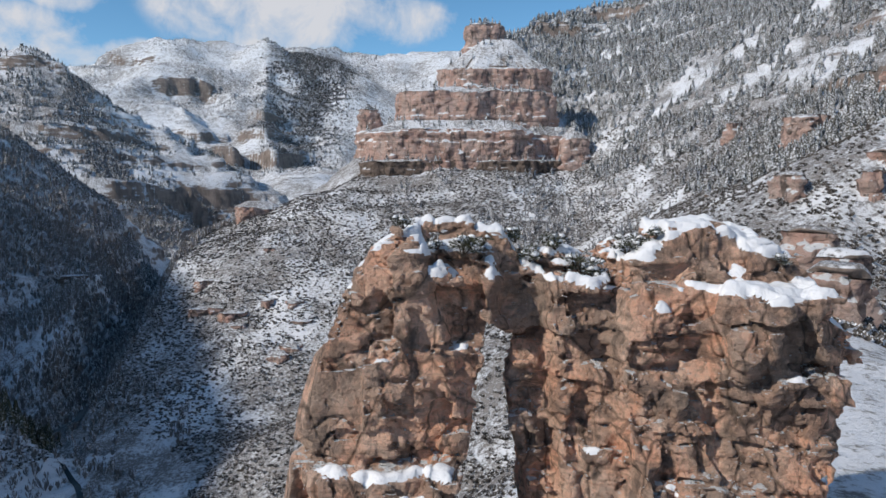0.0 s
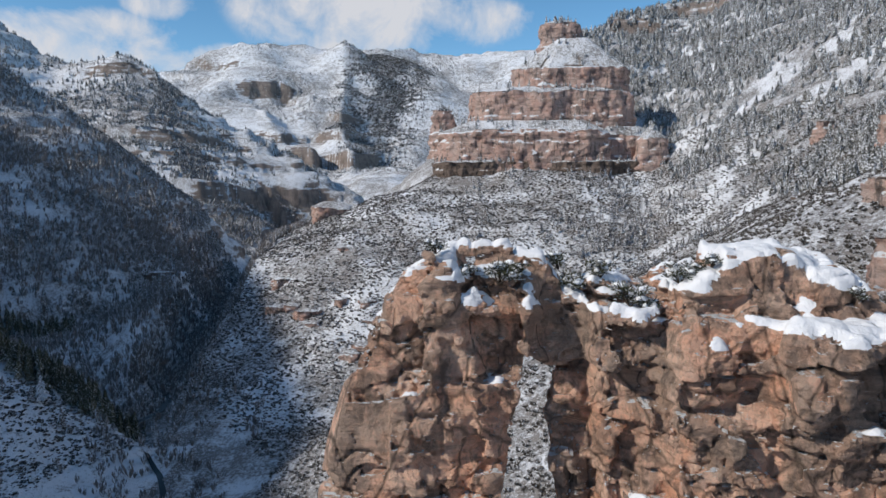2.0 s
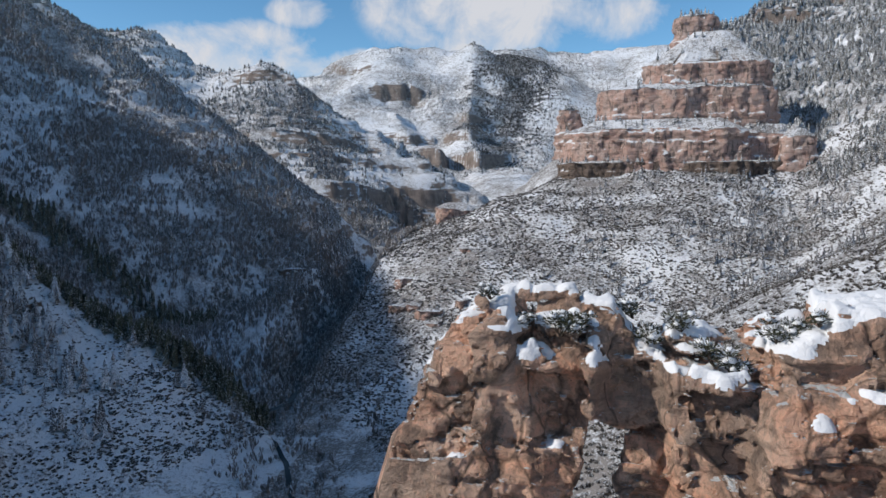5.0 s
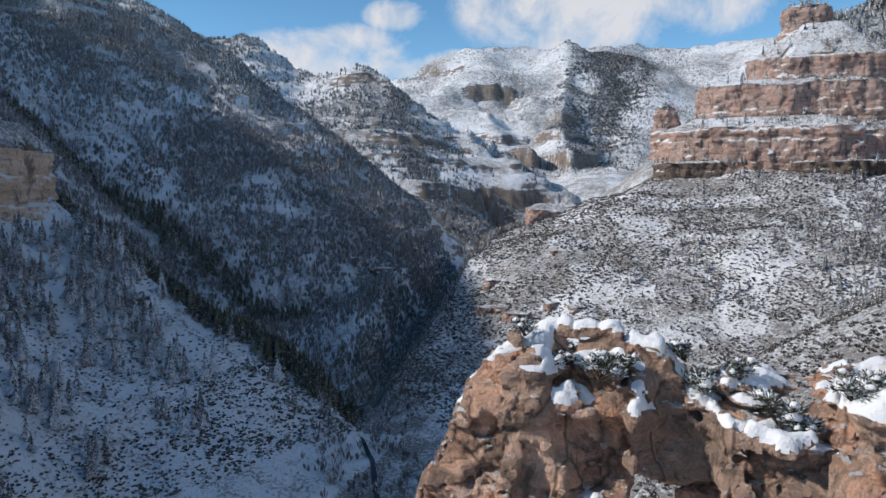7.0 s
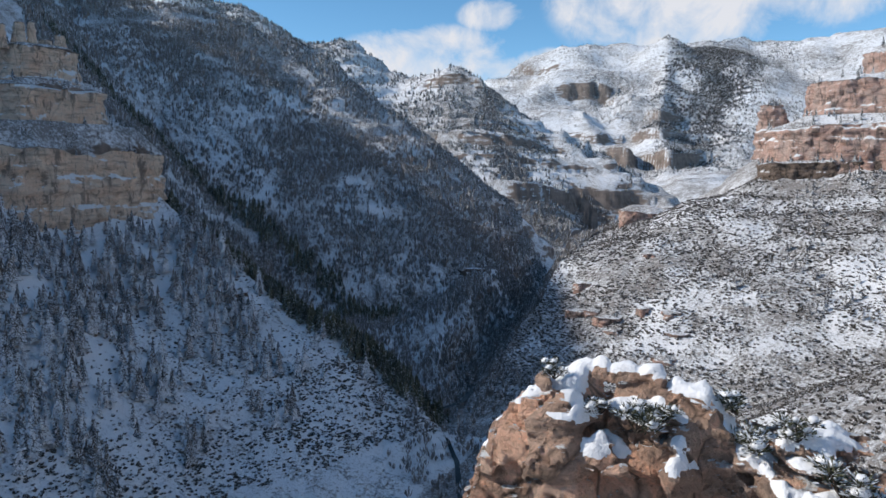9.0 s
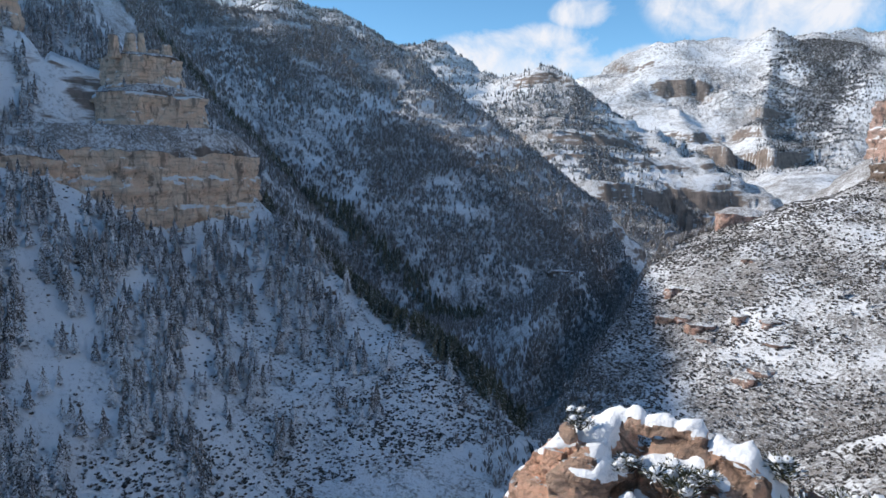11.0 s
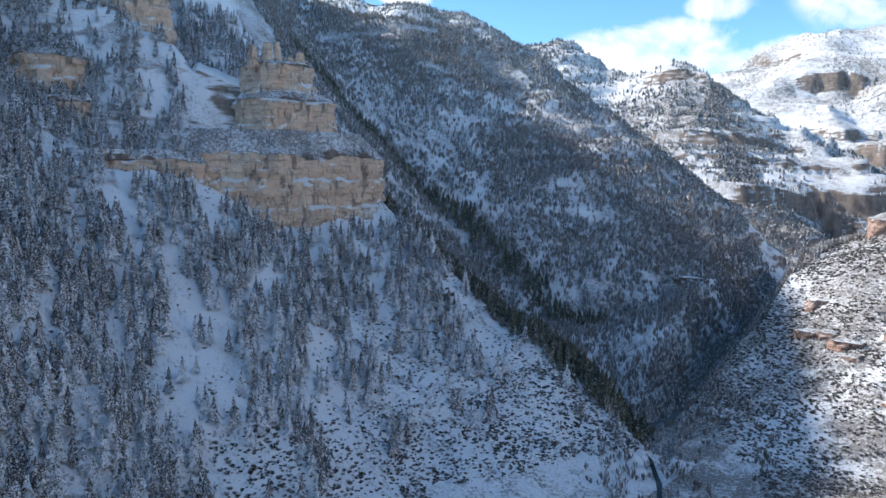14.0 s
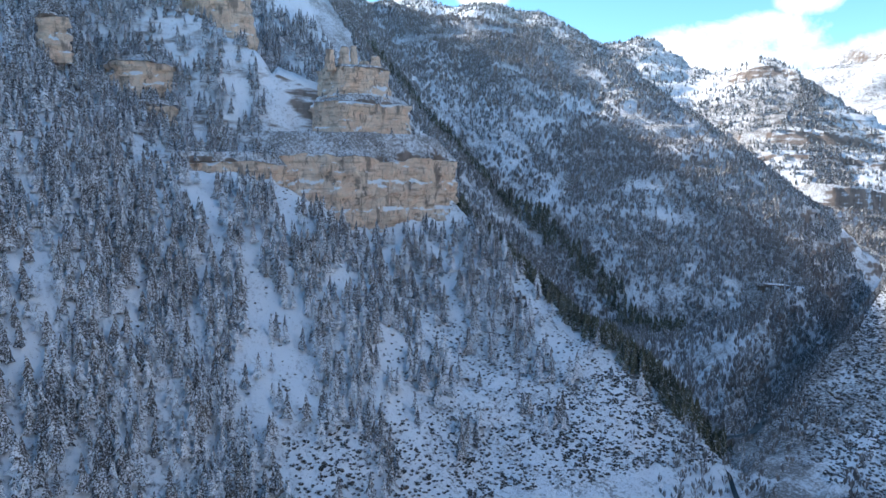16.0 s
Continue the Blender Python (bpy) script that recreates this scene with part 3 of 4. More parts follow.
def leaf_material(name, green, tip, snowy, scale):
    m, n, l, b = material(name, 0.9)
    p = place_of(n, l)
    fine, wide = noise_of(n, l, p, scale, 3, 0.7), noise_of(n, l, p, 0.06, 2)
    c = mix_of(n, l, step_of(n, l, wide, 0.35, 0.65), green, tip)
    lie = math_of(n, l, "ADD", math_of(n, l, "MULTIPLY", up_of(n, l), 0.35), fine)
    c = mix_of(n, l, step_of(n, l, lie, 1.0 - snowy, 1.12 - snowy), c, (0.74, 0.77, 0.82))
    l.new(c, b.inputs["Base Color"])
    return m


NEEDLES = leaf_material("snowy_needles", (0.052, 0.049, 0.050), (0.095, 0.080, 0.070), 0.43, 1.9)
DARK_NEEDLES = leaf_material("dark_needles", (0.045, 0.050, 0.034), (0.078, 0.080, 0.048), 0.38, 1.6)
# TWIGS are kept pale, so the dark mountain's haze is in their colour
TWIGS = leaf_material("bare_twigs", (0.22, 0.205, 0.202), (0.265, 0.24, 0.226), 0.45, 1.3)
SUN_NEEDLES = leaf_material("sunlit_snowy_needles", (0.052, 0.054, 0.050), (0.085, 0.078, 0.064), 0.44, 1.4)
# paler and greyer than NEEDLES, for the distant woods
FAR_NEEDLES = leaf_material("pale_snowy_needles", (0.085, 0.086, 0.088), (0.13, 0.12, 0.115), 0.42, 0.5)
BRUSH = leaf_material("brush", (0.085, 0.076, 0.070), (0.15, 0.132, 0.115), 0.36, 2.4)
BARK = simple("bark", (0.07, 0.055, 0.045))


def conifer_shape(tiers, sides, seed, slim=0.17):
    """A conifer one metre high: drooping whorls with ragged edges."""
    r = np.random.default_rng(seed)
    verts, faces = [], []
    for k in range(tiers):
        f = k / tiers
        wide = slim * (1 - f) ** 0.85 * r.uniform(0.85, 1.1)
        low, top = 0.06 + 0.90 * f, min(1.0, 0.06 + 0.90 * f + 1.75 / tiers * (0.55 + 0.45 * (1 - f)))
        first = len(verts)
        for i in range(sides):
            a = 2 * math.pi * (i + 0.5 * (k % 2)) / sides + r.uniform(-0.25, 0.25)
            w = wide * (r.uniform(1.0, 1.35) if i % 2 == 0 else r.uniform(0.45, 0.75))
            verts.append((w * math.cos(a), w * math.sin(a), low + r.uniform(-0.02, 0.02) + (0.0 if i % 2 == 0 else 0.035)))
        verts.append((r.uniform(-0.01, 0.01), r.uniform(-0.01, 0.01), top))
        faces += [(first + i, first + (i + 1) % sides, first + sides) for i in range(sides)]
    return np.array(verts), np.array(faces)


def bare_shape(seed):
    """A leafless tree one metre high: a bunch of upright sprays."""
    r = np.random.default_rng(seed)
    verts, faces = [], []
    for k in range(5):
        a, lean = r.uniform(0, 6.28), r.uniform(0.05, 0.22)
        c, s, top = math.cos(a), math.sin(a), r.uniform(0.7, 1.0)
        first = len(verts)
        verts += [(0.02 * c, 0.02 * s, 0.0), (lean * c - 0.07 * s, lean * s + 0.07 * c, top * 0.6), (lean * 1.1 * c, lean * 1.1 * s, top), (lean * c + 0.07 * s, lean * s - 0.07 * c, top * 0.55)]
        faces += [(first, first + 1, first + 2), (first, first + 2, first + 3)]
    return np.array(verts), np.array(faces)


def planted(name, label, category, shapes, x, y, tall, wide, mat, sink=0.0, parent=None, z=None):
    """Many plants in one mesh."""
    z = (ground_z(x, y) if z is None else z) - sink
    which = rng.integers(0, len(shapes), len(x))
    spin = rng.uniform(0, 6.283, len(x))
    vs, fs, first = [], [], 0
    for k, (v, f) in enumerate(shapes):
        m = which == k
        if not m.any():
            continue
        c, s = np.cos(spin[m])[:, None], np.sin(spin[m])[:, None]
        px = (v[None, :, 0] * c - v[None, :, 1] * s) * wide[m][:, None] + x[m][:, None]
        py = (v[None, :, 0] * s + v[None, :, 1] * c) * wide[m][:, None] + y[m][:, None]
        pz = v[None, :, 2] * tall[m][:, None] + z[m][:, None]
        vs.append(np.stack([px, py, pz], -1).reshape(-1, 3))
        fs.append((f[None] + (np.arange(m.sum()) * len(v))[:, None, None] + first).reshape(-1, 3))
        first += m.sum() * len(v)
    ob = mesh_object(name, np.concatenate(vs), np.concatenate(fs), mat, parent, smooth=False)
    return tagged(ob, label, category, kind="stuff")


def scattered(count, x0, x1, y0, y1, chance):
    """Random places in a stretch of the plan, kept by a chance from 0 to 1."""
    x, y = rng.uniform(x0, x1, count), rng.uniform(y0, y1, count)
    keep = rng.random(count) < chance(x, y)
    x, y = x[keep], y[keep]
    z = ground_z(x, y)
    gentle = np.hypot(ground_z(x + 4, y) - z, ground_z(x, y + 4) - z) < 9
    return x[gentle], y[gentle]


FULL = [conifer_shape(8, 8, k, 0.15 + 0.02 * (k % 3)) for k in range(6)]
PLAIN = [conifer_shape(4, 6, 20 + k, 0.17) for k in range(5)]
SMALL = [conifer_shape(3, 5, 40 + k, 0.19) for k in range(5)]
TINY = [conifer_shape(2, 4, 50 + k, 0.22) for k in range(4)]
SPRAYS = [bare_shape(60 + k) for k in range(6)]
def low_bush_shape(seed):
    """A small far shrub one metre across: five ragged sprigs leaning out of one root."""
    r = np.random.default_rng(seed)
    verts, faces = [], []
    for k in range(5):
        a = 6.283 * k / 5 + r.uniform(-0.4, 0.4)
        c, s, out, high = math.cos(a), math.sin(a), r.uniform(0.3, 0.6), r.uniform(0.35, 0.7)
        first = len(verts)
        verts += [(-0.1 * c, -0.1 * s, -0.15), (out * c - 0.3 * s, out * s + 0.3 * c, high * 0.55), (out * 0.7 * c, out * 0.7 * s, high), (out * c + 0.3 * s, out * s - 0.3 * c, high * 0.5)]
        faces += [(first, first + 1, first + 2), (first, first + 2, first + 3)]
    return np.array(verts), np.array(faces)


LOW_BUSHES = [low_bush_shape(90 + k) for k in range(8)]


def on_left(x, y):
    on_spur = (x < -362) & (x > -452) & (y > 176) | (x < -372) & (x > -405) & (y > 92)
    return ~on_spur & (y < 296) & (x < -150) & (ground_z(x, y) > -112)


def left_woods(x, y):
    """Thick low on the left, in strips between snow chutes further along, thin on the open nose."""
    c, u = x * 0.36 + y * 0.93, -(x + 294) * 0.93 + (y - 22) * 0.36
    chute = vnoise(c / 9 + 0.5 * vnoise(u / 30, c / 30, seed=13), u / 34, seed=11) + 0.55 * vnoise(c / 5, u / 14, seed=12)
    thick = 0.52 * smooth_step(-c + 0.35 * (60 - u), -20, 75)
    strips = smooth_step(chute, -0.2, 0.3) * (1 - smooth_step(c - 0.75 * u, 75, 150))
    return on_left(x, y) * np.clip(thick * (0.35 + 0.65 * smooth_step(chute, -0.6, 0.1)) + strips * 0.55 + 0.035 + 0.18 * smooth_step(u, 100, 150), 0, 1)


x, y = scattered(19000, -600, -170, -20, 300, left_woods)
tall = rng.uniform(7.5, 15.5, len(x)) * (0.7 + 0.4 * rng.random(len(x)))
single = np.zeros(len(x), bool)
single[np.nonzero((x > -290) & (y > 45))[0][:290]] = True
models = []
for k, (v, f) in enumerate(FULL):
    tree = thing("conifer", "snow-dusted spruce standing on a steep snowy hillside", "conifer", "spruces on the hillside")
    trunk = np.array([(0.018 * math.cos(a), 0.018 * math.sin(a), h) for h in (-0.08, 0.3, 0.9) for a in (0, 1.257, 2.513, 3.77, 5.027)])
    trunk[10:, :2] *= 0.25
    mesh_object("trunk", trunk, [(r * 5 + i, r * 5 + (i + 1) % 5, r * 5 + 5 + (i + 1) % 5, r * 5 + 5 + i) for r in range(2) for i in range(5)], BARK, tree)
    mesh_object("crown", v, f, NEEDLES, tree, smooth=False)
    models.append(tree)
for n, i in enumerate(np.nonzero(single)[0]):
    model = models[n % 6]
    m = pose(x[i], y[i], ground_z(x[i], y[i]) - 0.2, 0, 0, 57 * n) @ Matrix.Diagonal((tall[i] * 1.3, tall[i] * 1.3, tall[i], 1))
    if n < 6:
        model.matrix_basis = m
    else:
        copy_thing(model, pose(0, 0, 0)).matrix_basis = m
x, y, tall = x[~single], y[~single], tall[~single]
planted("conifer_wood", "snow-dusted conifers thick on a shaded hillside", "conifers", FULL[:4] + PLAIN, x, y, tall, tall * 1.3, NEEDLES, 0.4)


def bench_trees(owners, count, low, high, mat, label, most=500):
    """Trees on the snowy benches of stepped cliffs."""
    caps = [np.array([v.co[:] for v in b.data.vertices]) for ob in owners for b in ob.children if b.name.startswith("snow_slope")]
    spots = np.concatenate([c[:-1] for c in caps if c[-1, 2] < most] + [c[7:-1:8] + (c[-1] - c[7:-1:8]) * rng.random((len(c[7:-1:8]), 1)) ** 0.7 for c in caps for _ in range(5) if c[-1, 2] < most])
    spots = spots[rng.integers(0, len(spots), count)] + rng.uniform(-1.2, 1.2, (count, 3)) * (1, 1, 0)
    tall = rng.uniform(low, high, count)
    planted("bench_conifers", label, "conifers", PLAIN, spots[:, 0], spots[:, 1], tall, tall * 1.35, mat, 0.5, z=spots[:, 2])


bench_trees([ob for ob in bpy.data.objects if ob.name.startswith("hillside_cliff")], 420, 4, 10, NEEDLES, "snowy conifers on the ledges of a tan cliff")
bench_trees([spur], 300, 2, 6, NEEDLES, "small snowy conifers on the benches of a cliff spur", 65)
bench_trees([butte], 620, 3, 8, SUN_NEEDLES, "small snowy conifers on the benches of a butte")


def nose_belt(x, y):
    return smooth_step(y, 296, 303) * (1 - smooth_step(y, 316, 330)) * (x > -430) * (x < -185) * (0.6 + 0.5 * vnoise(x / 16, y / 16, seed=14))


x, y = scattered(3200, -430, -185, 294, 332, nose_belt)
tall = rng.uniform(8, 16, len(x))
planted("conifer_belt", "dark green conifers along a spur's shaded back", "conifers", PLAIN, x, y, tall, tall * 1.15, DARK_NEEDLES, 0.4)


def foot_belt(x, y):
    """A dark strip of conifers down the gully at the shaded mountain's foot."""
    d = np.min([d for d, _ in along(x, y, [(-640, 380, 0), (-578, 435, 0), (-500, 475, 0), (-438, 480, 0), (-386, 476, 0), (-340, 480, 0)])], axis=0)
    return 0.6 * (1 - smooth_step(d + 7 * vnoise(x / 14, y / 14, seed=44), 3, 13))


x, y = scattered(7000, -680, -320, 350, 520, foot_belt)
tall = rng.uniform(8, 15, len(x))
planted("conifer_belt", "dark conifers down a gully at a mountain's foot", "conifers", SMALL, x, y, tall, tall * 1.15, DARK_NEEDLES, 0.4)


def on_ledge(x, y):
    """The snowy ledge high on the shaded mountain."""
    return np.min([d for d, _ in along(x, y, [(-770, 500, 0), (-766, 577, 0), (-734, 642, 0)])], axis=0) < 5.5


def dark_woods(x, y):
    h = ground_z(x, y)
    side = (y > 345) & (y < 0.47 * x + 1045) & ~on_ledge(x, y)
    return side * (h > -131) * np.clip(0.64 + 0.5 * vnoise(x / 45, y / 45, seed=15) + 0.3 * vnoise(x / 14, y / 14, seed=16), 0.06, 1)


x, y = scattered(62000, -1000, -200, 345, 860, dark_woods)
pick = rng.random(len(x)) < 0.04 + 0.35 * vnoise(x / 60, y / 60, seed=17) + 0.75 * smooth_step(y - 0.35 * x, 850, 960)
tall = rng.uniform(4.5, 9.5, len(x))
# lighter needles and pale twigs stand in for haze over this shaded side
planted("conifer_wood", "dark conifers dense on a shaded mountainside", "conifers", SMALL, x[pick], y[pick], tall[pick], tall[pick] * 1.25, SUN_NEEDLES, 0.4)
planted("aspen_wood", "leafless grey-brown aspens on a shaded mountainside", "bare trees", SPRAYS, x[~pick], y[~pick], tall[~pick] * 0.85, tall[~pick] * 1.2, TWIGS, 0.3)


def right_woods(x, y):
    h = ground_z(x, y)
    rim = smooth_step(h + 0.12 * x, 0, 40)
    clear = (x < 118) & (x > -90) & (y > 625) & (y < 770)
    return (~clear) * rim * np.clip(0.50 + 0.8 * vnoise(x / 55, y / 55, seed=18) + 0.35 * vnoise(x / 15, y / 22, seed=19), 0.05, 1) * smooth_step(y + 0.9 * x, 420, 560)


x, y = scattered(36000, 60, 640, 250, 1000, right_woods)
tall = rng.uniform(5, 11, len(x))
planted("conifer_wood", "snowy conifers dense on a sunlit mountainside", "conifers", SMALL[:2] + TINY, x, y, tall, tall * 1.3, SUN_NEEDLES, 0.4)


def open_trees(x, y):
    h = ground_z(x, y)
    return (h > -75) * (h < 45) * (y > 420) * np.clip(0.25 + 0.9 * vnoise(x / 30, y / 30, seed=20), 0, 1) * smooth_step(x, -90, 60)


x, y = scattered(4500, -120, 330, 380, 640, open_trees)
tall = rng.uniform(3, 9, len(x))
planted("scattered_conifers", "scattered snowy conifers on an open slope", "conifers", PLAIN, x, y, tall, tall * 1.3, NEEDLES, 0.3)


def knob_woods(x, y):
    return np.clip(0.25 + 0.9 * vnoise(x / 120, y / 120, seed=21) + 0.5 * smooth_step(0.6 * x + y, 880, 980) * smooth_step(-x, 400, 700) + 0.6 * smooth_step(-x, 930, 1080), 0.03, 1)


x, y = scattered(15000, -1700, -380, 1000, 1520, knob_woods)
tall = rng.uniform(5, 11, len(x))
planted("far_wood", "snowy conifers on a distant sunlit ridge", "conifers", TINY, x, y, tall, tall * 1.3, SUN_NEEDLES, 0.5)


def far_woods(x, y):
    return np.clip(0.1 + 0.9 * vnoise(x / 260, y / 260, seed=22) + smooth_step(1.0 * (x + 912) + 0.18 * (y - 3695), 0, 60) * (x < -350), 0.02, 1)


x, y = scattered(20000, -1700, 600, 2300, 4350, far_woods)
tall = rng.uniform(6, 11, len(x))
planted("far_wood", "dark conifers on a far mountain", "conifers", TINY, x, y, tall, tall * 1.5, SUN_NEEDLES, 0.5)


def knob_belt(x, y):
    """A dark belt of trees down from the knob."""
    d = np.min([d for d, _ in along(x, y, [(-745, 1432, 0), (-690, 1330, 0), (-600, 1230, 0), (-560, 1190, 0)])], axis=0)
    return 0.6 * (1 - smooth_step(d + 22 * vnoise(x / 40, y / 40, seed=27), 5, 42))


x, y = scattered(14000, -830, -470, 1160, 1470, knob_belt)
tall = rng.uniform(6, 12, len(x))
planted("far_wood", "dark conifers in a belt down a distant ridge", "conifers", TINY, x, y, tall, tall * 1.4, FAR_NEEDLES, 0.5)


def under_rim(x, y):
    h = ground_z(x, y)
    return (h < -34) * (h > -108) * np.clip(0.8 + 0.6 * vnoise(x / 30, y / 30, seed=35), 0.1, 1)


x, y = scattered(9000, -640, -340, 960, 1270, under_rim)
tall = rng.uniform(4, 9, len(x))
planted("far_wood", "grey leafless aspens below a dark cliff rim", "bare trees", SPRAYS[:3], x, y, tall, tall * 1.7, TWIGS, 0.4)


def dark_hill(x, y):
    return smooth_step((x + 912) + 0.18 * (y - 3695) + 70 * vnoise(x / 90, y / 90, seed=34), -20, 150) * (1 - smooth_step(x, -560, -400)) * np.clip(0.65 + 0.6 * vnoise(x / 70, y / 130, seed=30), 0.1, 1)


x, y = scattered(26000, -960, -380, 2450, 3800, dark_hill)
tall = rng.uniform(6, 12, len(x))
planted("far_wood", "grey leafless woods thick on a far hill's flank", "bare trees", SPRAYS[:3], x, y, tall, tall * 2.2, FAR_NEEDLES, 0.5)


def right_brush(x, y):
    h = ground_z(x, y)
    patch = smooth_step(vnoise(x / 38, y / 24, seed=23) + 0.5 * vnoise(x / 11, y / 9, seed=24), -0.55, -0.1)
    return (h < 60) * (h > -122) * (0.3 + 0.7 * patch)


x, y = scattered(76000, -235, 230, 90, 680, right_brush)
big = rng.uniform(0.7, 2.1, len(x)) * (0.75 + 0.25 * rng.random(len(x)))
planted("sagebrush", "grey-brown sagebrush dusted with snow on an open slope", "brush", LOW_BUSHES, x, y, big * 1.05, big * 1.1, BRUSH)


def left_brush(x, y):
    c, u = x * 0.36 + y * 0.93, -(x + 294) * 0.93 + (y - 22) * 0.36
    return (y < 300) * (ground_z(x, y) > -122) * (0.10 + 0.60 * smooth_step(c - 0.6 * u, 10, 90)) * np.clip(0.75 + 0.6 * vnoise(x / 14, y / 14, seed=25), 0, 1)


x, y = scattered(20000, -380, -110, 60, 300, left_brush)
big = rng.uniform(0.5, 1.7, len(x))
planted("sagebrush", "snow-dusted sagebrush on a shaded hillside", "brush", LOW_BUSHES, x, y, big * 0.95, big * 1.0, BRUSH)


def creek_trees(x, y):
    return np.clip(0.4 + 0.8 * vnoise(x / 12, y / 12, seed=26), 0, 1) * (ground_z(x, y) < -112)


x, y = scattered(900, -240, -120, 250, 430, creek_trees)
way = rng.uniform(0, 1, 900)
wx, wy = np.interp(way, np.linspace(0, 1, 90), mid[:, 0]), np.interp(way, np.linspace(0, 1, 90), mid[:, 1])
x, y = np.concatenate([x, wx + rng.choice([-1, 1], 900) * rng.uniform(3.5, 26, 900)]), np.concatenate([y, wy + rng.uniform(-5, 5, 900)])
tall = rng.uniform(3, 6.5, len(x))
planted("creek_trees", "bare brown willows and aspens along the creek", "trees", SPRAYS, x, y, tall, tall * 1.6, TWIGS, 0.3)

# ---- the natural arch ----


def surface_nets(field, origin, step):
    """A closed skin round the places where the field is under zero."""
    inside = field < 0
    count = sum(inside[a:a - 1 or None, b:b - 1 or None, c:c - 1 or None].astype(np.int8) for a in (0, 1) for b in (0, 1) for c in (0, 1))
    cells = np.argwhere((count > 0) & (count < 8))
    number = np.full(count.shape, -1, np.int32)
    number[tuple(cells.T)] = np.arange(len(cells))
    total, hits = np.zeros((len(cells), 3)), np.zeros(len(cells))
    corner = {(a, b, c): field[cells[:, 0] + a, cells[:, 1] + b, cells[:, 2] + c] for a in (0, 1) for b in (0, 1) for c in (0, 1)}
    for axis in range(3):
        for a in (0, 1):
            for b in (0, 1):
                lo, hi = [a, b], [a, b]
                lo.insert(axis, 0), hi.insert(axis, 1)
                f0, f1 = corner[tuple(lo)], corner[tuple(hi)]
                cross = (f0 < 0) != (f1 < 0)
                where = np.tile(np.array(lo, float), (len(cells), 1))
                where[:, axis] = np.where(cross, f0 / np.where(cross, f0 - f1, 1), 0)
                total[cross] += where[cross]
                hits[cross] += 1
    verts = np.array(origin) + (cells + total / hits[:, None]) * step
    faces = []
    for axis in range(3):
        o1, o2 = np.eye(3, dtype=int)[(axis + 1) % 3], np.eye(3, dtype=int)[(axis + 2) % 3]
        lo, hi = np.take(inside, range(inside.shape[axis] - 1), axis), np.take(inside, range(1, inside.shape[axis]), axis)
        e = np.argwhere(lo != hi)
        out = lo[tuple(e.T)]
        ok = (e[:, (axis + 1) % 3] > 0) & (e[:, (axis + 2) % 3] > 0)
        ok &= (e[:, (axis + 1) % 3] < inside.shape[(axis + 1) % 3] - 1) & (e[:, (axis + 2) % 3] < inside.shape[(axis + 2) % 3] - 1)
        e, out = e[ok], out[ok]
        q = np.stack([number[tuple((e - a * o1 - b * o2).T)] for a, b in ((0, 0), (1, 0), (1, 1), (0, 1))], -1)
        q[~out] = q[~out][:, ::-1]
        faces.append(q)
    return verts, np.concatenate(faces)


STEP = 0.1
ax = np.arange(-8.6, 18.6, STEP, dtype=np.float32)[:, None, None]
ay = np.arange(22.0, 34.0, STEP, dtype=np.float32)[None, :, None]
az = np.arange(-16.0, -0.5, STEP, dtype=np.float32)[None, None, :]


def graded(v, *pairs):
    return np.interp(v, [p[0] for p in pairs], [p[1] for p in pairs]).astype(np.float32)


def column(z, *pairs):
    """A face's depth at each height, given from the top down."""
    return graded(z, *sorted(pairs))


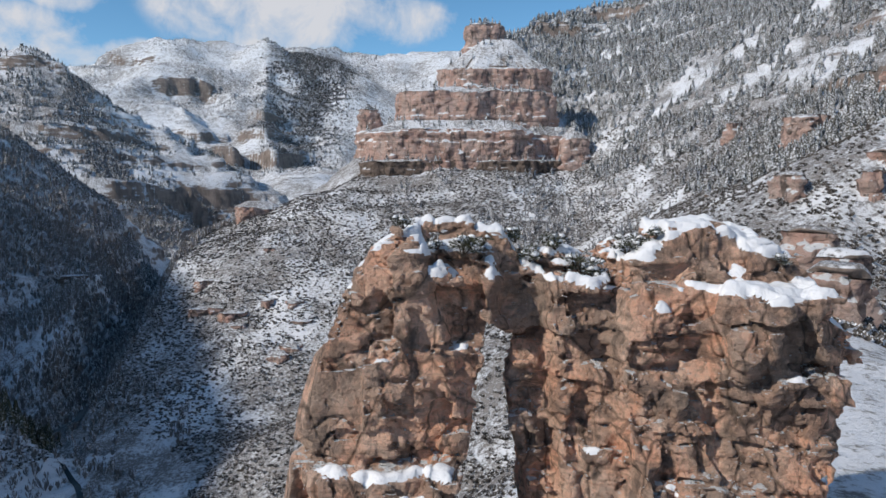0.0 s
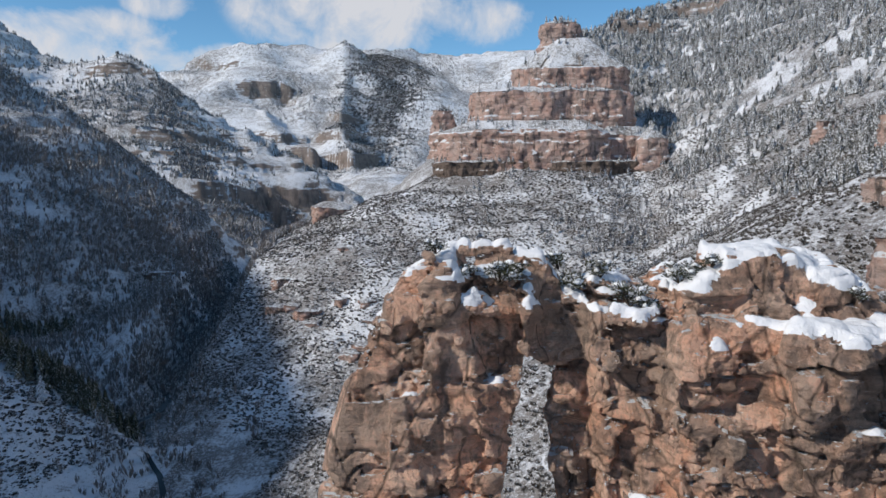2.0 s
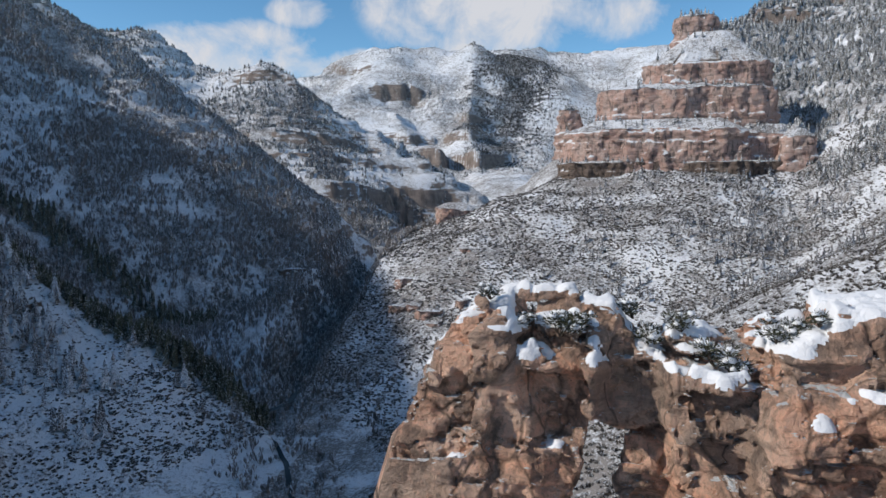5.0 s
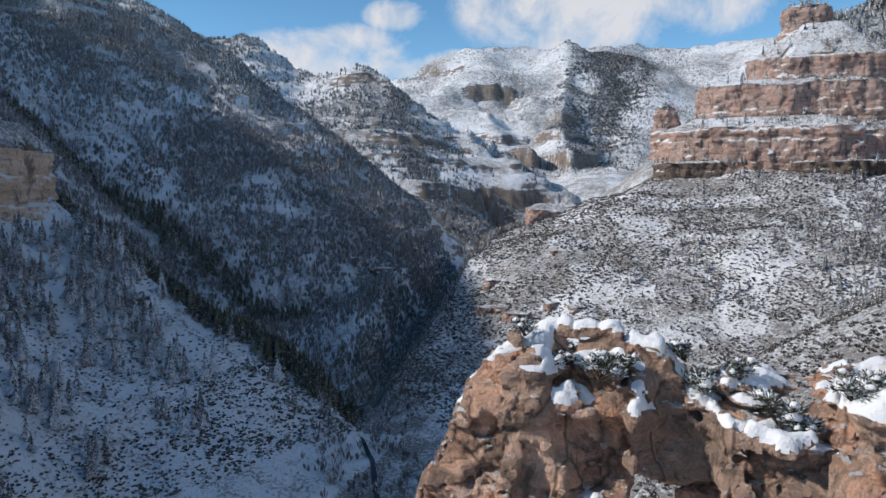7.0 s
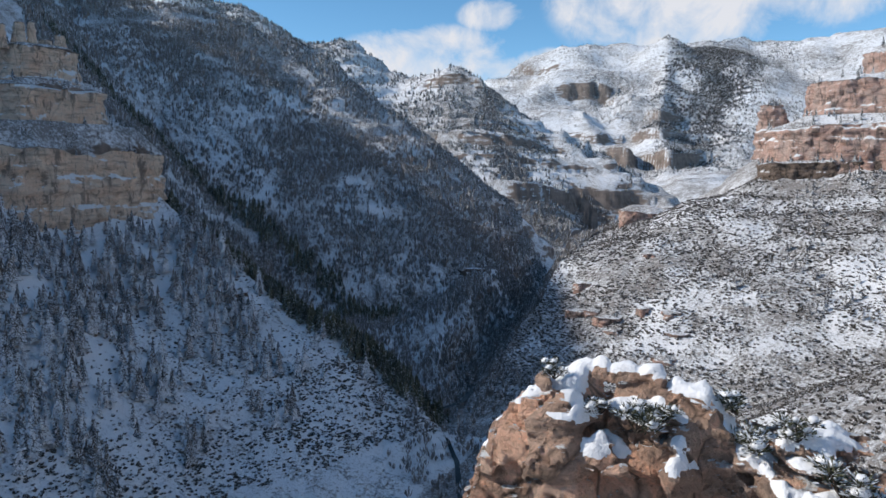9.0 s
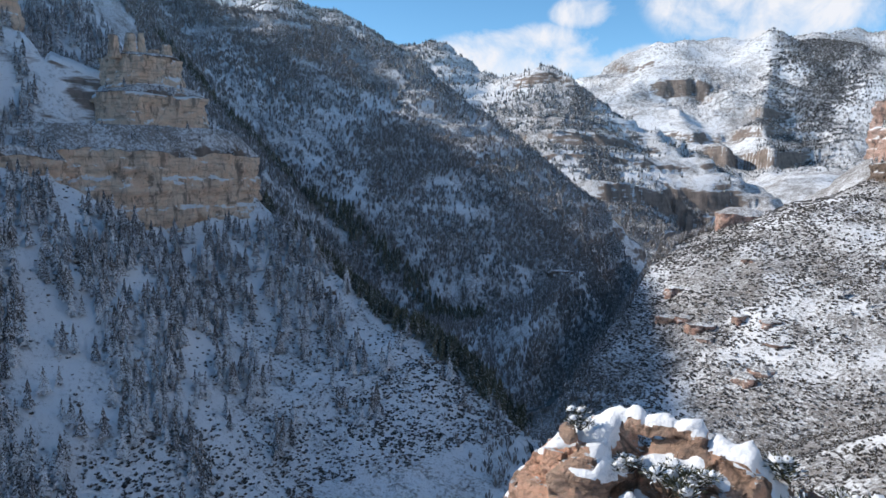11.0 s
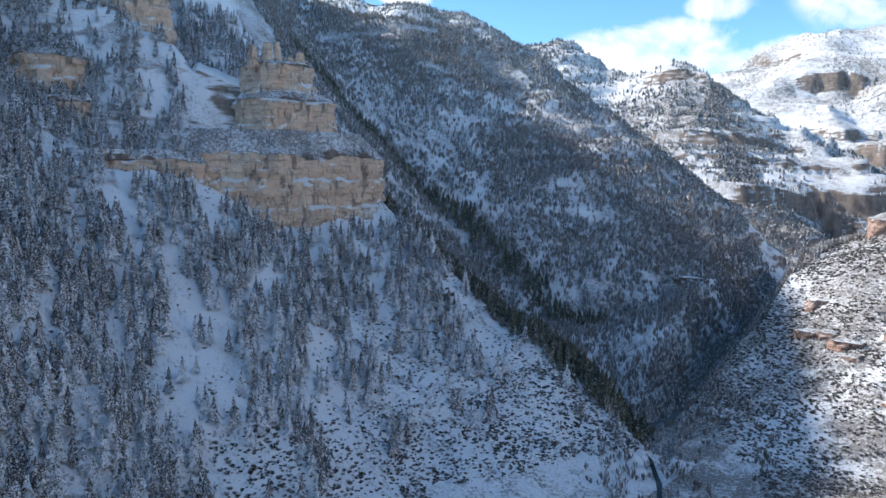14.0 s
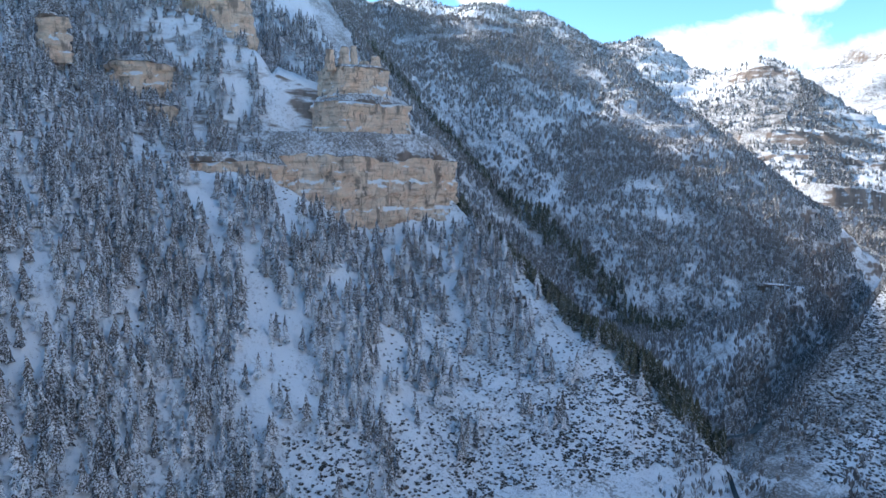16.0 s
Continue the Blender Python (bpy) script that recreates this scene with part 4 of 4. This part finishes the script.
def arch_field():
    wob = 0.35 * vnoise(ax / 1.6, az / 1.6, seed=31) + 0.2 * vnoise(ax / 0.6, az / 0.6, seed=32)
    top = graded(ax, (-3.8, -3.9), (-3.4, -3.4), (-2.95, -2.75), (-2.2, -2.35), (-1.2, -1.9), (-0.5, -1.65), (0.6, -1.7), (1.5, -1.95), (2.3, -2.25), (2.7, -2.75), (3.1, -3.0), (3.7, -3.25),
                 (4.3, -3.1), (4.9, -3.45), (6.1, -3.75), (6.6, -3.3), (7.4, -3.0), (8.3, -2.8), (8.6, -2.0), (10.8, -2.0), (12.4, -2.3), (13.6, -2.9), (14.2, -3.7), (14.7, -4.7), (16, -6.6), (17, -8.0))
    left = graded(az, (-27, -9.5), (-12.6, -6.3), (-9.2, -5.7), (-6.9, -5.0), (-5.2, -4.2), (-4.0, -3.7), (-3.5, -3.5), (-1.8, -3.1))
    right = graded(az, (-27, 16), (-12.5, 14.4), (-9, 15.3), (-7.5, 15.9), (-6.6, 16.2), (-4.6, 14.5))
    block = column(az, (-1.6, 27.0), (-2.2, 26.6), (-2.7, 26.5), (-2.9, 26.2), (-3.3, 26.2), (-3.6, 25.95), (-5.3, 25.9), (-6.6, 25.6), (-7.6, 25.35), (-8.6, 25.3), (-10.7, 25.2), (-10.95, 24.4), (-12.5, 24.2),
                   (-27, 22.6))
    alcove = column(az, (-1.5, 27.7), (-2.55, 27.35), (-2.8, 26.95), (-3.4, 26.6), (-3.95, 26.15), (-4.15, 26.3), (-4.6, 26.7), (-5.9, 26.75), (-6.8, 25.9), (-8.6, 25.45), (-10.7, 25.25), (-10.95, 24.5), (-27, 22.9))
    lintel = column(az, (-2.0, 27.7), (-2.9, 27.4), (-3.3, 27.2), (-3.6, 27.5), (-5.3, 27.9), (-6.6, 28.0), (-7.4, 27.6), (-12, 27.2), (-27, 24.5))
    middle = column(az, (-3.0, 27.7), (-3.6, 27.3), (-4.0, 26.7), (-4.4, 26.7), (-4.9, 26.5), (-7.1, 26.7), (-7.3, 26.2), (-9.2, 26.3), (-12, 25.6), (-27, 23.0))
    bulk = column(az, (-2.0, 26.8), (-3.9, 26.2), (-4.15, 25.5), (-4.7, 25.5), (-5.2, 25.7), (-7.1, 25.6), (-7.35, 25.1), (-9.4, 25.1), (-12, 24.4), (-27, 22.5))
    w2, w3 = smooth_step(ax + wob + 0.25 * np.minimum(az + 4, 0), -0.95, -0.45), smooth_step(ax + wob, 1.9, 2.5)
    w4, w5 = smooth_step(ax + 0.5 * wob + 0.10 * np.minimum(az + 6, 0), 3.7, 4.3), smooth_step(ax + wob, 6.5, 7.2)
    front = block * (1 - w2) + alcove * w2
    front = front * (1 - w3) + lintel * w3
    front = front * (1 - w4) + middle * w4
    front = front * (1 - w5) + bulk * w5
    # two big pale boulders, the pocket beside them, and the buttress that closes it
    front = front - 0.8 * np.exp(-((ax - 7.9) / 1.1) ** 4 - ((az + 5.9) / 0.95) ** 4) - 0.9 * np.exp(-((ax - 10.9) / 1.3) ** 4 - ((az + 6.0 - 0.3 * (ax - 10.9)) / 1.1) ** 4)
    front = front - 0.6 * smooth_step(ax, 9.5, 11.0) * smooth_step(-az, 4.0, 4.4) + 1.1 * smooth_step(ax, 13.0, 16.0)
    back = graded(ax, (-6, 28.6), (-3, 28.6), (1, 28.9), (3, 29.0), (6, 29.4), (9, 31), (14, 31.2), (17, 29.5)) - 0.22 * (az + 5)
    f = np.maximum(az - top - np.where(ax < 7.5, 0.10, 0.03) * (ay - 27.6), np.maximum(left + 0.35 * np.abs(ay - 26.8) - ax, ax - right + 0.3 * np.abs(ay - 27)))
    f = np.maximum(f, np.maximum(front - ay, ay - back) * 0.9)
    return f.astype(np.float32)


def opening():
    """Under zero inside the arch's window."""
    hole_l = column(az, (-5.3, 2.2), (-5.75, 1.55), (-6.6, 1.42), (-7.9, 1.2), (-9.8, 0.85), (-11.7, 0.25), (-27, -0.4))
    hole_r = column(az, (-5.3, 1.6), (-5.75, 1.95), (-6.1, 2.4), (-6.6, 2.8), (-7.2, 2.75), (-7.9, 2.5), (-9.8, 2.7), (-11.7, 3.15), (-27, 3.8))
    rag = 0.10 * vnoise(az / 0.9, ay / 0.9, seed=33)
    side = 0.07 * np.sign(vnoise(ay / 0.5, az / 0.45, seed=47)) + 0.05 * vnoise(ay / 0.3, az / 0.3, seed=48)
    return (np.maximum(hole_l - ax, ax - hole_r) + rag + side - 0.04 * (ay - 27)).astype(np.float32)


BIG_BLOCK = (2.9, 2.9, 2.1)


def warped(x, y, z):
    """Joints that lean and wander."""
    return (x + 0.14 * z + 0.13 * vnoise(x, y, z, seed=41), y + 0.13 * vnoise(x + 9, y, z, seed=42), z - 0.10 * x + 0.13 * vnoise(x, y + 7, z, seed=43))


def broken(f, shape):
    """The field with joints, blocks, ledges and grain cut into it near the surface."""
    at = np.nonzero(np.abs(f) < 0.85)
    x, y, z = (np.broadcast_to(v, shape)[at] for v in (ax, ay, az))
    wx, wy, wz = warped(x, y, z)
    own, edge = blocks(wx, wy, wz, BIG_BLOCK, 50, 1.9)
    own2, edge2 = blocks(wx, wy, wz, (1.15, 1.3, 0.95), 60, 1.9)
    own3, edge3 = blocks(wx, wy, wz, (0.36, 0.45, 0.34), 65)
    d = 0.60 * (own - 0.5) + 0.36 * (own2 - 0.5) + 0.16 * (own3 - 0.5) - 0.20 * np.exp(-(edge / 0.03) ** 2) - 0.11 * np.exp(-(edge2 / 0.05) ** 2)
    # beds: a few weak seams are worn back, with a lip above
    seam = (z + 0.06 * x + 0.25 * vnoise(x / 3.0, y / 3.0, seed=45)) / 1.55
    q = seam - np.floor(seam)
    weak = smooth_step(hash01(np.floor(seam).astype(np.int64), np.floor(x / 3.1).astype(np.int64), seed=46), 0.35, 0.7)
    d = d - weak * 0.22 * np.exp(-((q - 0.1) / 0.05) ** 2) + weak * 0.14 * (1 - smooth_step(q, 0.12, 0.6)) * (q > 0.1)
    col, joint = blocks(wx, wy, wz, (1.5, 2.0, 4.0), 68)
    tall_joints = smooth_step(x, 2.6, 4.5) * smooth_step(-z, 6.8, 7.6)
    d = d + tall_joints * (0.40 * (col - 0.5) - 0.14 * np.exp(-(joint / 0.03) ** 2))
    d = d * (1 - 0.35 * smooth_step(z, -4.2, -2.6)) + 0.06
    d = d + 0.07 * fbm(x / 1.2, y / 1.2, z / 1.2, octaves=3, seed=70)
    d = np.where(x < -3.0, np.minimum(d, 0.15), d)
    f = f.copy()
    f[at] -= d.astype(np.float32)
    return f


shape = (ax.size, ay.size, az.size)
raw = arch_field()
rock = np.maximum(broken(raw, shape), -opening())
for face in (0, -1):
    rock[face] = rock[:, face] = rock[:, :, face] = 1
natural_arch = new("natural_arch")
tagged(natural_arch, "weathered orange limestone arch with snow on its ledges", "rock arch")
start = (float(ax[0, 0, 0]), float(ay[0, 0, 0]), float(az[0, 0, 0]))
rv, rf = surface_nets(rock, start, STEP)
rock_ob = mesh_object("rock", rv, rf, ROCK, natural_arch, smooth=False)
w = warped(*rv.T)
tone = rock_ob.data.attributes.new("block_tone", "FLOAT", "POINT")
tone.data.foreach_set("value", (0.65 * blocks(*w, BIG_BLOCK, 50)[0] + 0.35 * blocks(*w, (0.95, 1.3, 1.05), 60)[0]).astype(np.float32))

# the foot of the fin, down to the ground
fx, fy, fz = np.meshgrid(np.arange(-14, 24, 0.5), np.arange(18, 38, 0.5), np.arange(-50, -14, 0.5), indexing="ij")
lower = np.maximum(np.maximum(-7.2 - 0.12 * (-16 - fz) - fx, fx - 14.6 - 0.1 * (-16 - fz)), np.maximum(23.9 - 0.1 * (-16 - fz) - fy, fy - 31.6 - 0.1 * (-16 - fz)))
lower = np.maximum(lower, fz + 15.2) - 0.7 * fbm(fx / 3, fy / 3, fz / 5, octaves=3, seed=36)
slot = np.abs(fx - 2.1) - 1.4 - 0.02 * (-15 - fz)
lower = np.maximum(lower, -np.maximum(slot, -22 - fz))
for face in (0, -1):
    lower[face] = lower[:, face] = lower[:, :, face] = 1
mesh_object("rock_foot", *surface_nets(lower, (-14, 18, -50), 0.5), ROCK, natural_arch)

# snow lies on what faces the sky
solid = rock < 0


def spread_over(values, faces, times):
    """Values at the points of a skin, evened out with those of their neighbours."""
    share_of = np.bincount(faces.ravel(), minlength=len(values)).astype(np.float64)
    for _ in range(times):
        mean = values[faces].mean(1)
        values = np.bincount(faces.ravel(), np.repeat(mean, 4), len(values)) / np.maximum(share_of, 1)
    return values


diag = np.cross(rv[rf[:, 2]] - rv[rf[:, 0]], rv[rf[:, 3]] - rv[rf[:, 1]])
lift = np.bincount(rf.ravel(), np.repeat(diag[:, 2], 4), len(rv)) / np.maximum(np.bincount(rf.ravel(), np.repeat(np.linalg.norm(diag, axis=1), 4), len(rv)), 1e-9)
cell = np.clip(np.round((rv - start) / STEP).astype(int), 0, np.array(shape) - 1)
free = np.ones(len(rv), bool)
for k in range(4, 18):
    free &= ~solid[cell[:, 0], cell[:, 1], np.minimum(cell[:, 2] + k, shape[2] - 1)]
wide_lift = spread_over(lift * free, rf, 5)
ragged = 0.30 * fbm(rv[:, 0] / 0.7, rv[:, 1] / 0.7, rv[:, 2] / 0.7, octaves=3, seed=95)
cover = smooth_step(wide_lift + ragged + 0.22 * smooth_step(rv[:, 2], -5.0, -3.4), 0.62, 0.86) * free
cover = spread_over(cover, rf, 2)
heap = cover * (0.15 + 0.15 * vnoise(rv[:, 0] / 1.0, rv[:, 1] / 1.0, seed=96) + 0.06 * vnoise(rv[:, 0] / 0.35, rv[:, 1] / 0.35, seed=97)) - 0.05 * (1 - cover)
crust = rv.copy()
crust[:, 2] = spread_over(rv[:, 2] + 0.0, rf, 3) * 0.6 + rv[:, 2] * 0.4 + heap
keep_face = (cover[rf] > 0.10).all(1)
used = np.unique(rf[keep_face])
number_of = np.full(len(rv), -1)
number_of[used] = np.arange(len(used))


def split(verts, faces):
    """The separate pieces of a skin, largest first."""
    root = np.arange(len(verts))
    while True:
        low = root[faces].min(1)
        then = root.copy()
        for k in range(4):
            np.minimum.at(then, faces[:, k], low)
        then = then[then]
        if (then == root).all():
            break
        root = then
    ids, count = np.unique(root, return_counts=True)
    for r in ids[np.argsort(-count)]:
        mine = root == r
        number = np.cumsum(mine) - 1
        yield verts[mine], number[faces[mine[faces[:, 0]]]]


for v, f in split(crust[used], number_of[rf[keep_face]]):
    if len(v) > 45:
        mesh_object("snow_patch", v, f, SNOW, natural_arch)


# ---- junipers on the arch ----


def juniper(x, y, size, seed, label):
    """A low juniper with snow on its boughs, rooted on the rock below."""
    i, j = int((x - start[0]) / STEP), int((y - start[1]) / STEP)
    col = np.nonzero(solid[i - 2:i + 3, j - 2:j + 3].any((0, 1)))[0]
    z = float(az[0, 0, col.max()]) if len(col) else -4.0
    r = np.random.default_rng(seed)
    ob = thing("juniper", label, "shrub", "junipers on the arch")
    ob.location = (x, y, z - 0.05)
    wood, green, white = ([], []), ([], []), []

    def blob(store, c, w, h, n):
        v, f = store
        first = len(v)
        for k in range(3):
            for a in range(n):
                t = 2 * math.pi * (a + 0.5 * k) / n
                q = w * (0.75, 1.0, 0.6)[k] * r.uniform(0.75, 1.25)
                v.append((c[0] + q * math.cos(t), c[1] + q * math.sin(t), c[2] + h * (-0.35, 0.0, 0.4)[k] + r.uniform(-0.2, 0.2) * h))
        v.append((c[0], c[1], c[2] + 0.6 * h))
        for k in range(2):
            f.extend([(first + k * n + a, first + k * n + (a + 1) % n, first + (k + 1) * n + (a + 1) % n, first + (k + 1) * n + a) for a in range(n)])
        f.extend([(first + 2 * n + a, first + 2 * n + (a + 1) % n, first + 3 * n) for a in range(n)])

    def spray(c, w):
        v, f = green
        for _ in range(90):
            d = r.normal(size=3)
            d[2] = abs(d[2]) * 0.8
            d /= np.linalg.norm(d)
            e = np.cross(d, r.normal(size=3))
            e = e / np.linalg.norm(e) * w * 0.035
            p, first = np.array(c) + d * w * r.uniform(0.1, 0.75), len(v)
            tip = p + d * w * r.uniform(0.2, 0.45)
            v.extend([tuple(p - e), tuple(p + e), tuple((p + tip) / 2 + 1.4 * e), tuple(tip), tuple((p + tip) / 2 - 1.4 * e)])
            f.append((first, first + 1, first + 2, first + 3, first + 4))

    for k in range(9):
        t, out = r.uniform(0, 6.28), size * r.uniform(0.1, 0.55)
        c = (out * math.cos(t), out * math.sin(t), size * r.uniform(0.18, 0.62))
        v, f = wood
        first = len(v)
        for p, w in (((0, 0, 0), 0.035), (c, 0.012)):
            v.extend([(p[0] + w * math.cos(a), p[1] + w * math.sin(a), p[2]) for a in (0, 1.57, 3.14, 4.71)])
        f.extend([(first + a, first + (a + 1) % 4, first + 4 + (a + 1) % 4, first + 4 + a) for a in range(4)])
        spray(c, size * 0.42)
        if k % 3 != 2:
            clump = ([], [])
            blob(clump, (c[0], c[1], c[2] + size * 0.2), size * r.uniform(0.12, 0.24), size * r.uniform(0.12, 0.2), 7)
            white.append(clump)
    for name, (v, f), mat, soft in (("stem", wood, BARK, True), ("foliage", green, DARK_NEEDLES, False), *(("snow_clump", one, SNOW, True) for one in white)):
        me = bpy.data.meshes.new(name)
        me.from_pydata([tuple(map(float, q)) for q in v], [], f)
        me.materials.append(mat)
        me.polygons.foreach_set("use_smooth", np.full(len(me.polygons), soft))
        part_ob = new(name, me)
        part_ob.parent = ob


for k, (x, y, size) in enumerate(((0.7, 26.6, 1.0), (1.3, 26.9, 0.7), (3.4, 27.6, 0.9), (4.4, 27.5, 0.8), (5.4, 27.0, 1.0), (6.0, 26.9, 0.8), (7.1, 27.0, 0.9), (7.7, 27.3, 0.7),
                                  (-1.6, 26.6, 0.6), (2.9, 28.2, 0.8), (12.9, 26.3, 0.6), (-0.4, 26.8, 0.6), (8.2, 26.9, 0.6))):
    juniper(x, y, size, 700 + k, "low dark juniper with clumps of snow on the arch")
